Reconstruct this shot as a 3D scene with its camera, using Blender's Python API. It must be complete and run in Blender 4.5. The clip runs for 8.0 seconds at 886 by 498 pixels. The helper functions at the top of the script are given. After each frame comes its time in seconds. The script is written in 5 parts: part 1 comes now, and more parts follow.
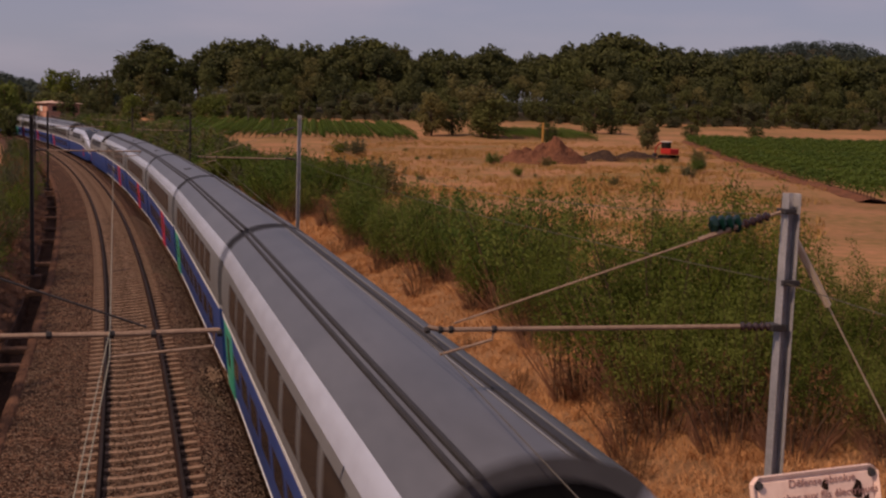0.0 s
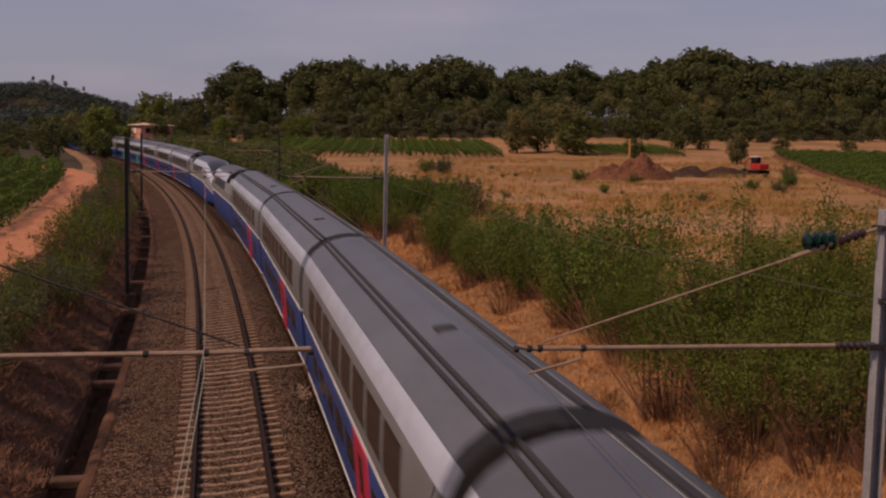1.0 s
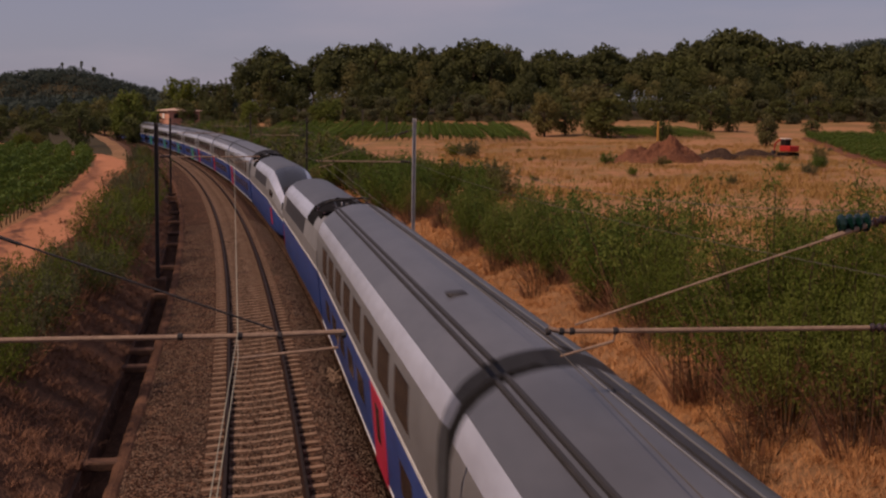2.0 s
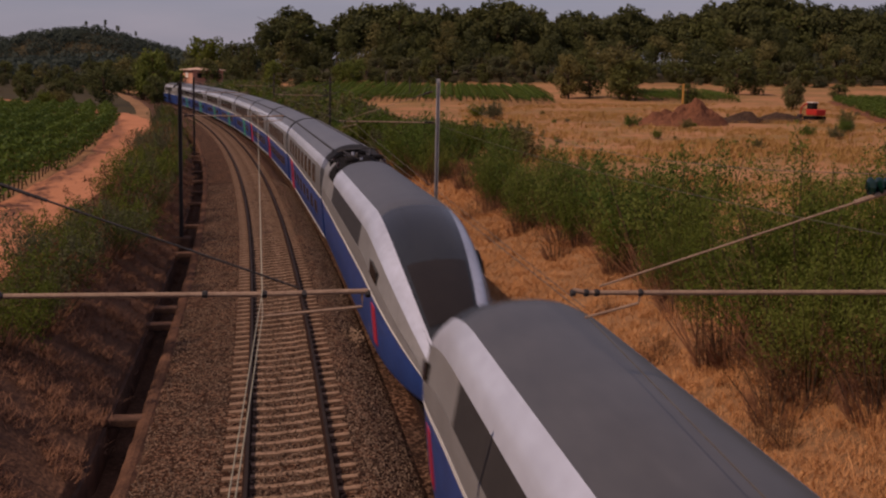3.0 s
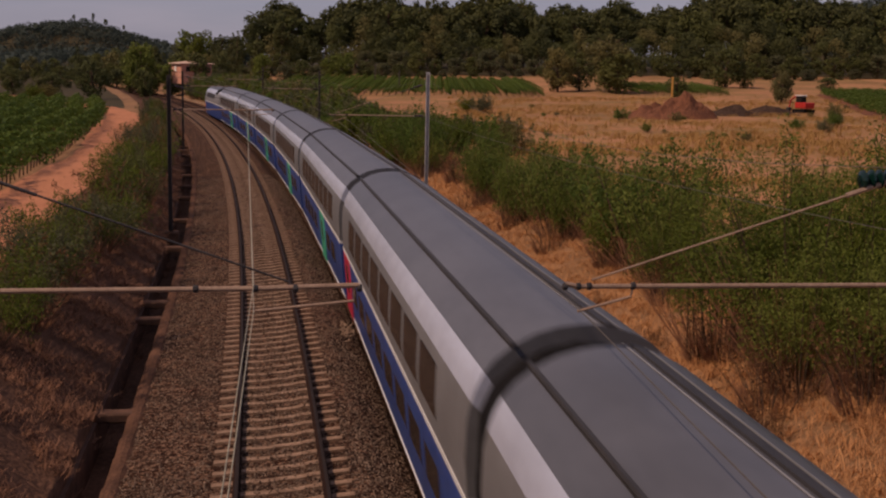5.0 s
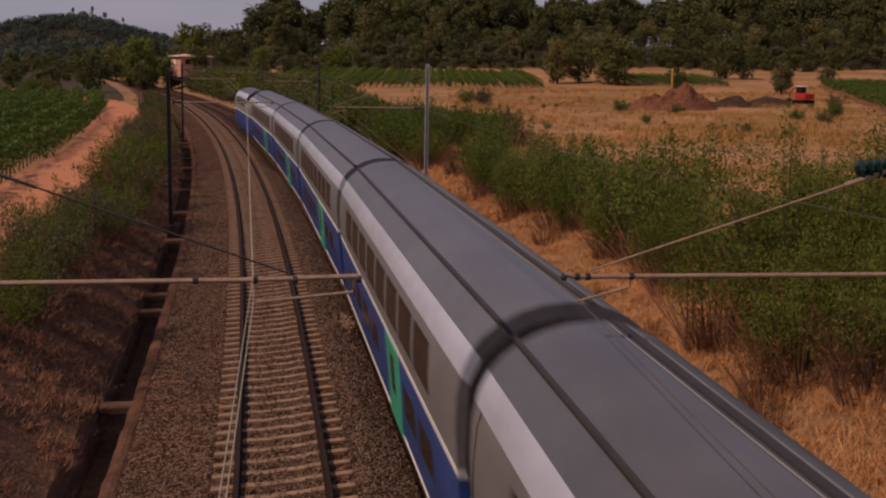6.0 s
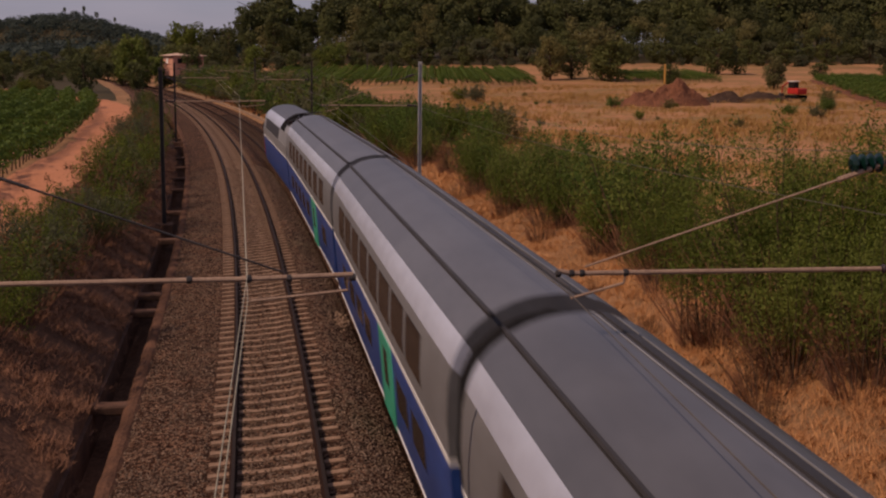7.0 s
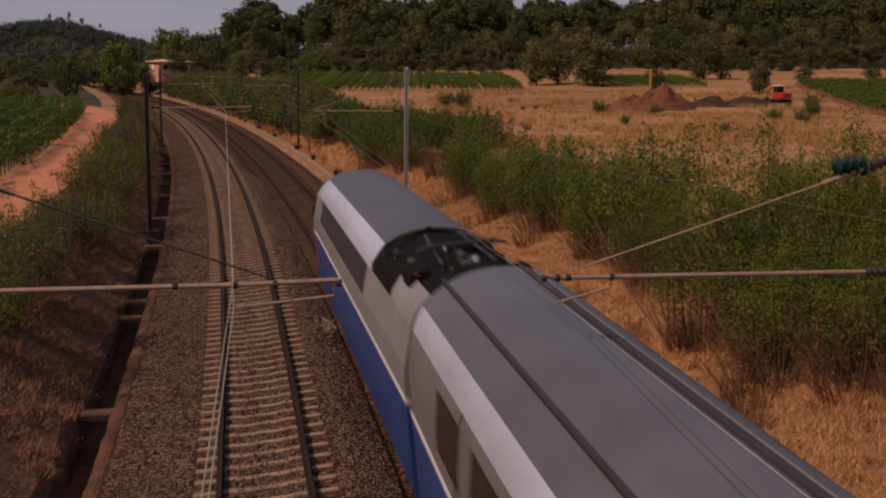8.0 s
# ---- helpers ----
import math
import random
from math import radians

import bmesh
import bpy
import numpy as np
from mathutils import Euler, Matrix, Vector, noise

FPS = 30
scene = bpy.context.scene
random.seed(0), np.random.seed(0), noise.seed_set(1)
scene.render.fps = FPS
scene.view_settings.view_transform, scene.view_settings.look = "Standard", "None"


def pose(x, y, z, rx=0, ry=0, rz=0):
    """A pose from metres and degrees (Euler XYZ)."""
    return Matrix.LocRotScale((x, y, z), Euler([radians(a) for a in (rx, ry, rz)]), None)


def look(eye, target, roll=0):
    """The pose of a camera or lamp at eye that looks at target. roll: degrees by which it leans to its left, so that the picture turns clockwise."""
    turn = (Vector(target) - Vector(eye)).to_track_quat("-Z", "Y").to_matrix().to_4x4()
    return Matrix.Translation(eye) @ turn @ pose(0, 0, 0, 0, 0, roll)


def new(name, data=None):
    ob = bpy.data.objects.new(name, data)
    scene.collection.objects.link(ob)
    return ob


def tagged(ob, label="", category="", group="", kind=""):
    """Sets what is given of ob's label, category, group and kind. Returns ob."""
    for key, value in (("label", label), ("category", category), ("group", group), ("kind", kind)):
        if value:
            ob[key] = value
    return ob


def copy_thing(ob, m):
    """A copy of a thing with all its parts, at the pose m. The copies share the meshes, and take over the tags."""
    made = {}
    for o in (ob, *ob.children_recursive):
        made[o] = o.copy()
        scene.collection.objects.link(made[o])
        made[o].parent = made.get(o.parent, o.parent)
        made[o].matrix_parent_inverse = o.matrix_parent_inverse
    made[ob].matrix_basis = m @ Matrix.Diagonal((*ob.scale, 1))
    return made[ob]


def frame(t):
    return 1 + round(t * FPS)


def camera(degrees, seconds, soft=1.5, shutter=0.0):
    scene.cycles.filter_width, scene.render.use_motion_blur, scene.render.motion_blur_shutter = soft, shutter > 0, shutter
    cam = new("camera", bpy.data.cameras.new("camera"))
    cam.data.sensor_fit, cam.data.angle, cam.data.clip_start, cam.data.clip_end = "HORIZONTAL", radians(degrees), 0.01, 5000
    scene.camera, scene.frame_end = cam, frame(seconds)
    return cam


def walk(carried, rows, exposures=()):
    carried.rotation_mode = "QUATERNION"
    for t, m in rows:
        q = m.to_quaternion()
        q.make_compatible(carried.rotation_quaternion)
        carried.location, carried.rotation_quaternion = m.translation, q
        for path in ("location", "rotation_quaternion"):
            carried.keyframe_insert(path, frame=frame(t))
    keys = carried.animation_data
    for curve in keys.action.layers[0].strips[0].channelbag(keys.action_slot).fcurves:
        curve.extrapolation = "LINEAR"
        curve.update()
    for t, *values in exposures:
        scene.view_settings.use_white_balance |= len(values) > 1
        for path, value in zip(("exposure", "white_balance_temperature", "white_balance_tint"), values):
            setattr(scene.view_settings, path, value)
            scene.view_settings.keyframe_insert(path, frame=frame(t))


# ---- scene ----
# seconds, yaw, pitch, roll, eye x, y, z
EYES = [
    (0, -6.57, -6.56, 1.92, 0.13, -0.01, 7.07),
    (0.5, -4.38, -5.48, 1.64, 0.10, -0.04, 7.10),
    (1, -2.37, -5.83, 1.22, 0.10, -0.04, 7.09),
    (1.5, -0.65, -5.86, 1.05, 0.10, -0.07, 7.11),
    (2, -1.06, -6.63, 0.88, 0.05, -0.05, 7.08),
    (2.2, -0.72, -7.65, 0.86, 0.05, -0.02, 7.06),
    (3.3, 0.07, -8.68, 1.34, -0.00, -0.01, 7.05),
    (3.5, 0.10, -8.84, 1.37, -0.01, -0.01, 7.04),
    (4, -0.12, -8.79, 1.59, -0.01, -0.00, 7.05),
    (4.5, 0.00, -8.78, 1.50, 0.00, -0.00, 7.05),
    (4.7, -0.37, -8.72, 1.40, -0.01, 0.04, 7.05),
    (5.8, -0.58, -9.16, 1.03, 0.02, 0.01, 7.04),
    (6, -0.53, -9.17, 1.02, 0.01, -0.00, 7.04),
    (6.5, -0.50, -9.39, 0.57, 0.01, 0.00, 7.04),
    (7, -0.82, -9.29, 0.63, 0.01, 0.01, 7.04),
    (7.5, -1.03, -9.23, 0.64, 0.02, -0.01, 7.04),
    (8, -1.45, -9.03, 0.48, 0.02, -0.00, 7.04),
]


def eye_pose(yaw, pitch, roll, x, y, z):
    turn = (Matrix.Rotation(radians(yaw), 4, "Z") @ Matrix.Rotation(radians(pitch), 4, "X")
            @ Matrix.Rotation(radians(-roll), 4, "Y") @ Matrix.Rotation(radians(90), 4, "X"))
    return Matrix.Translation((x, y, z)) @ turn


cam = camera(41.0, 8.0, soft=2.2, shutter=0.26)
walk(cam, [(t, eye_pose(*row)) for t, *row in EYES], exposures=[(0.0, -0.18, 6700, 25), (1.0, -0.23, 6700, 25), (2.2, -0.28, 6700, 25), (3.3, -0.25, 6700, 25), (8.0, -0.25, 6700, 25)])

# world and sun
SUN_EL, SUN_AZ = radians(48), radians(-118)     # azimuth from +y towards +x
world = bpy.data.worlds.new("world")
scene.world = world
world.use_nodes = True
wn = world.node_tree
sky = wn.nodes.new("ShaderNodeTexSky")
sky.sky_type, sky.sun_disc = "NISHITA", False
sky.sun_elevation, sky.sun_rotation = SUN_EL, SUN_AZ
sky.air_density, sky.dust_density, sky.ozone_density = 1.0, 0.8, 3.0
back = wn.nodes["Background"]
haze = wn.nodes.new("ShaderNodeMix")          # pale summer haze over the blue
haze.data_type = "RGBA"
haze.inputs["Factor"].default_value, haze.inputs["B"].default_value = 0.7, (4.3, 4.4, 5.6, 1)
wn.links.new(sky.outputs["Color"], haze.inputs["A"])
tcw, mapw, cloud, thin, veil = (wn.nodes.new("ShaderNode" + k) for k in ("TexCoord", "Mapping", "TexNoise", "MapRange", "Mix"))
mapw.inputs["Scale"].default_value = (2.2, 2.2, 9.0)      # thin drawn-out clouds
cloud.inputs["Scale"].default_value, cloud.inputs["Detail"].default_value = 1.6, 5
thin.inputs["From Min"].default_value, thin.inputs["From Max"].default_value, thin.inputs["To Max"].default_value = 0.48, 0.75, 0.55
veil.data_type = "RGBA"
veil.inputs["B"].default_value = (6.2, 5.8, 6.4, 1)
wn.links.new(tcw.outputs["Generated"], mapw.inputs["Vector"]), wn.links.new(mapw.outputs["Vector"], cloud.inputs["Vector"])
wn.links.new(cloud.outputs["Fac"], thin.inputs["Value"]), wn.links.new(thin.outputs["Result"], veil.inputs["Factor"])
wn.links.new(haze.outputs["Result"], veil.inputs["A"])
wn.links.new(veil.outputs["Result"], back.inputs["Color"])
back.inputs["Strength"].default_value = 0.072
sun_dir = Vector((math.sin(SUN_AZ) * math.cos(SUN_EL), math.cos(SUN_AZ) * math.cos(SUN_EL), math.sin(SUN_EL)))
sun = new("sun", bpy.data.lights.new("sun", "SUN"))
sun.data.energy, sun.data.angle, sun.data.color = 3.4, radians(0.7), (1.0, 0.77, 0.54)
sun.matrix_world = look(sun_dir * 50, (0, 0, 0))

# ---- materials ----
def mat(name, a, b=None, scale=3.0, rough=0.8, metal=0.0, bump=0.0, fine=40.0, island=0.0, stain=0.0, spec=0.4, depth=0.02):
    """Two tones mixed by a coarse and a fine noise, with fine relief."""
    m = bpy.data.materials.new(name)
    m.use_nodes = True
    nt = m.node_tree
    n, l = nt.nodes, nt.links
    bsdf = n["Principled BSDF"]
    bsdf.inputs["Roughness"].default_value, bsdf.inputs["Metallic"].default_value = rough, metal
    bsdf.inputs["Specular IOR Level"].default_value = spec if rough < 0.85 else min(spec, 0.08)
    b = b or tuple(c * 0.7 for c in a)
    tc = n.new("ShaderNodeTexCoord")
    n1, n2 = n.new("ShaderNodeTexNoise"), n.new("ShaderNodeTexNoise")
    n1.inputs["Scale"].default_value, n1.inputs["Detail"].default_value = scale, 6
    n2.inputs["Scale"].default_value, n2.inputs["Detail"].default_value = fine, 3
    l.new(tc.outputs["Object"], n1.inputs["Vector"]), l.new(tc.outputs["Object"], n2.inputs["Vector"])
    add = n.new("ShaderNodeMath")
    add.operation = "ADD"
    l.new(n1.outputs["Fac"], add.inputs[0]), l.new(n2.outputs["Fac"], add.inputs[1])
    fac = add.outputs[0]
    if island:
        geo = n.new("ShaderNodeNewGeometry")
        mad = n.new("ShaderNodeMath")
        mad.operation, mad.inputs[1].default_value = "MULTIPLY_ADD", island
        l.new(geo.outputs["Random Per Island"], mad.inputs[0]), l.new(fac, mad.inputs[2])
        fac = mad.outputs[0]
    ramp = n.new("ShaderNodeMapRange")
    ramp.inputs["From Min"].default_value, ramp.inputs["From Max"].default_value = 0.75, 1.25 + island
    l.new(fac, ramp.inputs["Value"])
    mix = n.new("ShaderNodeMix")
    mix.data_type = "RGBA"
    mix.inputs["A"].default_value, mix.inputs["B"].default_value = (*a, 1), (*b, 1)
    l.new(ramp.outputs["Result"], mix.inputs["Factor"])
    col = mix.outputs["Result"]
    if stain:
        n3 = n.new("ShaderNodeTexNoise")
        n3.inputs["Scale"].default_value, n3.inputs["Detail"].default_value = scale * 0.35, 8
        l.new(tc.outputs["Object"], n3.inputs["Vector"])
        r3 = n.new("ShaderNodeMapRange")
        r3.inputs["From Min"].default_value, r3.inputs["From Max"].default_value = 0.45, 0.7
        r3.inputs["To Max"].default_value = stain
        l.new(n3.outputs["Fac"], r3.inputs["Value"])
        dark = n.new("ShaderNodeMix")
        dark.data_type = "RGBA"
        dark.inputs["B"].default_value = (*(c * 0.45 for c in b), 1)
        l.new(r3.outputs["Result"], dark.inputs["Factor"]), l.new(col, dark.inputs["A"])
        col = dark.outputs["Result"]
    l.new(col, bsdf.inputs["Base Color"])
    if bump:
        bp = n.new("ShaderNodeBump")
        bp.inputs["Strength"].default_value, bp.inputs["Distance"].default_value = bump, depth
        l.new(n2.outputs["Fac"], bp.inputs["Height"]), l.new(bp.outputs["Normal"], bsdf.inputs["Normal"])
    return m


def gravel(name, tones, cell, bump=0.8):
    """Crushed stone: one tone a stone, sunk joints."""
    m = bpy.data.materials.new(name)
    m.use_nodes = True
    nt = m.node_tree
    n, l = nt.nodes, nt.links
    bsdf = n["Principled BSDF"]
    bsdf.inputs["Roughness"].default_value, bsdf.inputs["Specular IOR Level"].default_value = 0.95, 0.06
    tc = n.new("ShaderNodeTexCoord")
    vor = n.new("ShaderNodeTexVoronoi")
    vor.inputs["Scale"].default_value = cell
    l.new(tc.outputs["Object"], vor.inputs["Vector"])
    sep = n.new("ShaderNodeSeparateColor")
    l.new(vor.outputs["Color"], sep.inputs["Color"])
    ramp = n.new("ShaderNodeValToRGB")
    els = ramp.color_ramp.elements
    for i, c in enumerate(tones):
        e = els[i] if i < 2 else els.new(i / len(tones))
        e.position, e.color = i / len(tones), (*c, 1)
    l.new(sep.outputs["Red"], ramp.inputs["Fac"])
    noi = n.new("ShaderNodeTexNoise")
    noi.inputs["Scale"].default_value, noi.inputs["Detail"].default_value = 0.9, 7
    l.new(tc.outputs["Object"], noi.inputs["Vector"])
    r = n.new("ShaderNodeMapRange")
    r.inputs["From Min"].default_value, r.inputs["From Max"].default_value = 0.4, 0.65
    r.inputs["To Max"].default_value = 0.45
    l.new(noi.outputs["Fac"], r.inputs["Value"])
    mix = n.new("ShaderNodeMix")
    mix.data_type = "RGBA"
    mix.inputs["B"].default_value = (0.022, 0.017, 0.014, 1)
    l.new(r.outputs["Result"], mix.inputs["Factor"]), l.new(ramp.outputs["Color"], mix.inputs["A"])
    l.new(mix.outputs["Result"], bsdf.inputs["Base Color"])
    bp = n.new("ShaderNodeBump")
    bp.invert = True
    bp.inputs["Strength"].default_value, bp.inputs["Distance"].default_value = bump, 0.03
    l.new(vor.outputs["Distance"], bp.inputs["Height"]), l.new(bp.outputs["Normal"], bsdf.inputs["Normal"])
    return m


def leafy(name, a, b, island=0.5):
    m = mat(name, a, b, scale=1.3, rough=0.6, fine=9.0, island=island, spec=0.1)
    nt = m.node_tree
    n, l = nt.nodes, nt.links
    bsdf, out = n["Principled BSDF"], n["Material Output"]
    tr, add = n.new("ShaderNodeBsdfTranslucent"), n.new("ShaderNodeMixShader")
    info, span, tone = n.new("ShaderNodeObjectInfo"), n.new("ShaderNodeMapRange"), n.new("ShaderNodeMix")
    span.inputs["To Min"].default_value, span.inputs["To Max"].default_value = 0.0, 0.55
    tone.data_type = "RGBA"
    tone.inputs["B"].default_value = (a[0] * 1.12, a[1] * 1.02, a[2] * 0.8, 1)
    l.new(info.outputs["Random"], span.inputs["Value"]), l.new(span.outputs["Result"], tone.inputs["Factor"])
    l.new(bsdf.inputs["Base Color"].links[0].from_socket, tone.inputs["A"])
    l.new(tone.outputs["Result"], bsdf.inputs["Base Color"]), l.new(tone.outputs["Result"], tr.inputs["Color"])
    add.inputs[0].default_value = 0.3
    l.new(bsdf.outputs[0], add.inputs[1]), l.new(tr.outputs[0], add.inputs[2]), l.new(add.outputs[0], out.inputs["Surface"])
    return m


M_BALLAST = gravel("ballast_stone", [(0.015, 0.006, 0.004), (0.034, 0.015, 0.009), (0.054, 0.024, 0.014), (0.020, 0.009, 0.006), (0.19, 0.11, 0.072)], 17)
M_STONE = mat("loose_stone", (0.32, 0.23, 0.17), (0.022, 0.011, 0.008), 30, 0.9, island=0.9)
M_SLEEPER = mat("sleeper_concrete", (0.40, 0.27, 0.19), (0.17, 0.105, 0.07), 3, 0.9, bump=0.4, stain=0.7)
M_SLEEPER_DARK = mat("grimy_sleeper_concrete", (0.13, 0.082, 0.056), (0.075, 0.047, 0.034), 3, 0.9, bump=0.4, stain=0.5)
M_RAIL = mat("rail_rust", (0.034, 0.018, 0.013), (0.02, 0.011, 0.009), 5, 0.8, metal=0.0, spec=0.05, bump=0.2)
M_RAILTOP = mat("rail_head_steel", (0.034, 0.024, 0.02), (0.02, 0.014, 0.012), 4, 0.6, metal=0.0, spec=0.06)
M_CONCRETE = mat("old_concrete", (0.17, 0.092, 0.062), (0.075, 0.046, 0.036), 2, 0.9, bump=0.5, stain=0.6)
M_SOIL = mat("dry_soil", (0.34, 0.19, 0.10), (0.20, 0.115, 0.06), 0.5, 0.95, bump=0.8, fine=14, stain=0.4, depth=0.05)
M_BANK = mat("brown_bank_soil", (0.17, 0.088, 0.054), (0.075, 0.04, 0.026), 0.7, 0.95, bump=0.9, fine=9, stain=0.5, depth=0.06)
M_FIELD = mat("dry_field", (0.42, 0.20, 0.105), (0.20, 0.135, 0.05), 0.11, 0.95, bump=0.7, fine=1.3, stain=0.45, depth=0.08)
M_ROAD = mat("orange_dirt_road", (0.50, 0.22, 0.12), (0.35, 0.15, 0.08), 0.35, 0.95, bump=0.6, fine=10, depth=0.04)
M_CESS = mat("pale_cess_path", (0.34, 0.235, 0.16), (0.24, 0.16, 0.11), 1.2, 0.95, bump=0.5, stain=0.3)
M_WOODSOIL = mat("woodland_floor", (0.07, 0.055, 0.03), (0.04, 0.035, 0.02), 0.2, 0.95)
M_STRAW = mat("dry_grass", (0.66, 0.35, 0.15), (0.32, 0.145, 0.062), 0.8, 0.85, island=0.7, spec=0.2)
M_FIELDGRASS = mat("yellow_field_grass", (0.44, 0.26, 0.09), (0.24, 0.14, 0.05), 0.2, 0.9, island=0.7, spec=0.1)
M_BROWNGRASS = mat("brown_dry_grass", (0.34, 0.175, 0.105), (0.10, 0.052, 0.036), 0.8, 0.9, island=0.7, spec=0.2)
M_LEAF_PINE = leafy("pine_foliage", (0.094, 0.105, 0.041), (0.040, 0.047, 0.021))
M_LEAF_OAK = leafy("oak_foliage", (0.112, 0.126, 0.043), (0.049, 0.058, 0.023))
M_LEAF_BUSH = leafy("bush_foliage", (0.122, 0.160, 0.026), (0.034, 0.052, 0.009))
M_LEAF_VINE = leafy("vine_foliage", (0.098, 0.152, 0.030), (0.038, 0.07, 0.014))
M_LEAF_YELLOW = leafy("yellow_green_foliage", (0.15, 0.185, 0.040), (0.08, 0.105, 0.024))
M_LEAF_DRY = leafy("dry_brown_foliage", (0.19, 0.10, 0.05), (0.09, 0.05, 0.028))
M_BARK = mat("bark", (0.11, 0.075, 0.05), (0.06, 0.04, 0.028), 4, 0.9, bump=0.6)
M_TWIG = mat("dry_twig", (0.30, 0.155, 0.09), (0.17, 0.085, 0.055), 3, 0.9)
M_ROOF = mat("train_roof_grey", (0.106, 0.108, 0.118), (0.076, 0.077, 0.084), 0.5, 0.36, fine=6, stain=0.35, spec=0.5)
M_ROOFDARK = mat("power_car_roof_grey", (0.075, 0.073, 0.074), (0.05, 0.049, 0.05), 0.5, 0.38, fine=6, stain=0.3, spec=0.5)
M_SILVER = mat("silver_paint", (0.55, 0.595, 0.72), (0.45, 0.48, 0.575), 0.6, 0.25, metal=0.2, fine=5, stain=0.2)
M_GREY = mat("light_grey_paint", (0.172, 0.172, 0.176), (0.135, 0.134, 0.136), 0.7, 0.42, fine=6, stain=0.2)
M_BLUE = mat("blue_paint", (0.030, 0.080, 0.30), (0.020, 0.052, 0.20), 0.7, 0.35, fine=6)
M_WHITE = mat("white_paint", (0.80, 0.79, 0.78), (0.66, 0.65, 0.63), 1, 0.4)
M_RED = mat("red_door_paint", (0.50, 0.028, 0.065), (0.38, 0.02, 0.05), 1, 0.4)
M_GREEN = mat("green_door_paint", (0.035, 0.36, 0.22), (0.025, 0.26, 0.17), 1, 0.4)
M_BLACK = mat("black_rubber", (0.014, 0.013, 0.014), (0.008, 0.008, 0.008), 4, 0.95, spec=0.05)
M_GLASS = mat("tinted_glass", (0.022, 0.018, 0.016), (0.016, 0.013, 0.012), 1, 0.15, spec=0.25)
M_PGREY = mat("power_car_side_grey", (0.25, 0.25, 0.258), (0.195, 0.195, 0.20), 0.7, 0.4, fine=6, stain=0.25)
M_NOSE = mat("dark_gloss_nose_paint", (0.022, 0.024, 0.026), (0.014, 0.015, 0.017), 0.6, 0.22, fine=6, stain=0.2, spec=0.5)
M_DITCHEDGE = mat("earthy_ditch_edge", (0.15, 0.078, 0.05), (0.07, 0.037, 0.026), 1.4, 0.95, bump=0.9, fine=16, stain=0.5, depth=0.04)
M_LEAF_OLIVE = leafy("olive_brown_foliage", (0.17, 0.155, 0.062), (0.075, 0.078, 0.034))
M_LEAF_GREY = leafy("grey_green_foliage", (0.125, 0.13, 0.07), (0.06, 0.07, 0.037))
# distance haze is mixed into this leaf colour as a bluish cast
M_LEAF_FAR = leafy("haze_tinted_woodland", (0.062, 0.084, 0.074), (0.036, 0.050, 0.047))
M_STEELDARK = mat("grimy_steel", (0.06, 0.055, 0.055), (0.03, 0.028, 0.028), 5, 0.6, metal=0.4)
M_GALV = mat("galvanised_steel", (0.54, 0.52, 0.52), (0.38, 0.37, 0.37), 6, 0.5, metal=0.5, stain=0.3)
M_POLE = mat("weathered_pole", (0.075, 0.06, 0.055), (0.045, 0.037, 0.035), 4, 0.8)
M_TUBE = mat("rusty_tube", (0.36, 0.25, 0.175), (0.23, 0.15, 0.105), 8, 0.6, metal=0.15)
M_GUY = mat("pale_guy_rod", (0.58, 0.47, 0.34), (0.42, 0.33, 0.23), 8, 0.7)
M_WIRE = mat("copper_wire", (0.42, 0.38, 0.26), (0.28, 0.25, 0.17), 8, 0.5, metal=0.3)
M_WIREDULL = mat("dull_wire", (0.13, 0.115, 0.09), (0.09, 0.075, 0.06), 8, 0.6, metal=0.3)
M_INSUL = mat("green_glass_insulator", (0.003, 0.020, 0.015), (0.002, 0.012, 0.010), 5, 0.2, spec=0.5)
M_INSULBR = mat("brown_porcelain", (0.034, 0.015, 0.013), (0.022, 0.010, 0.009), 5, 0.25, spec=0.6)
M_SIGN = mat("faded_sign_enamel", (0.86, 0.63, 0.53), (0.74, 0.50, 0.41), 6, 0.6, stain=0.35)
M_INK = mat("sign_lettering", (0.36, 0.20, 0.17), (0.26, 0.13, 0.12), 6, 0.7)
M_HOUSE = mat("pink_render", (0.62, 0.32, 0.23), (0.50, 0.25, 0.18), 0.8, 0.9, stain=0.2)
M_TILE = mat("pale_roof_tile", (0.62, 0.45, 0.36), (0.48, 0.32, 0.25), 1.5, 0.9)
M_REDPAINT = mat("red_machine_paint", (0.45, 0.022, 0.012), (0.33, 0.018, 0.01), 2, 0.5)
M_EARTH = mat("dug_earth", (0.19, 0.08, 0.045), (0.10, 0.045, 0.028), 0.6, 0.95, bump=0.8, fine=5, depth=0.08)
M_DARKEARTH = mat("dark_spoil", (0.07, 0.045, 0.032), (0.04, 0.025, 0.02), 0.8, 0.95, bump=0.8, fine=5, depth=0.08)
M_YELLOWPOST = mat("yellow_paint", (0.55, 0.28, 0.05), (0.42, 0.2, 0.04), 2, 0.6)


# ---- helpers of this scene ----
def mesh(name, bm, material):
    me = bpy.data.meshes.new(name)
    bm.to_mesh(me)
    bm.free()
    for m in material if isinstance(material, (list, tuple)) else [material]:
        me.materials.append(m)
    return me


def part(name, bm, material, parent=None, label=""):
    """One mesh object under a thing or a part."""
    ob = new(name, bm if isinstance(bm, bpy.types.Mesh) else mesh(name, bm, material))
    ob.parent = parent
    return tagged(ob, label)


def thing(name, m, label, category, group="", kind=""):
    ob = new(name)
    ob.empty_display_size = 0.3
    ob.matrix_world = m
    return tagged(ob, label, category, group, kind)


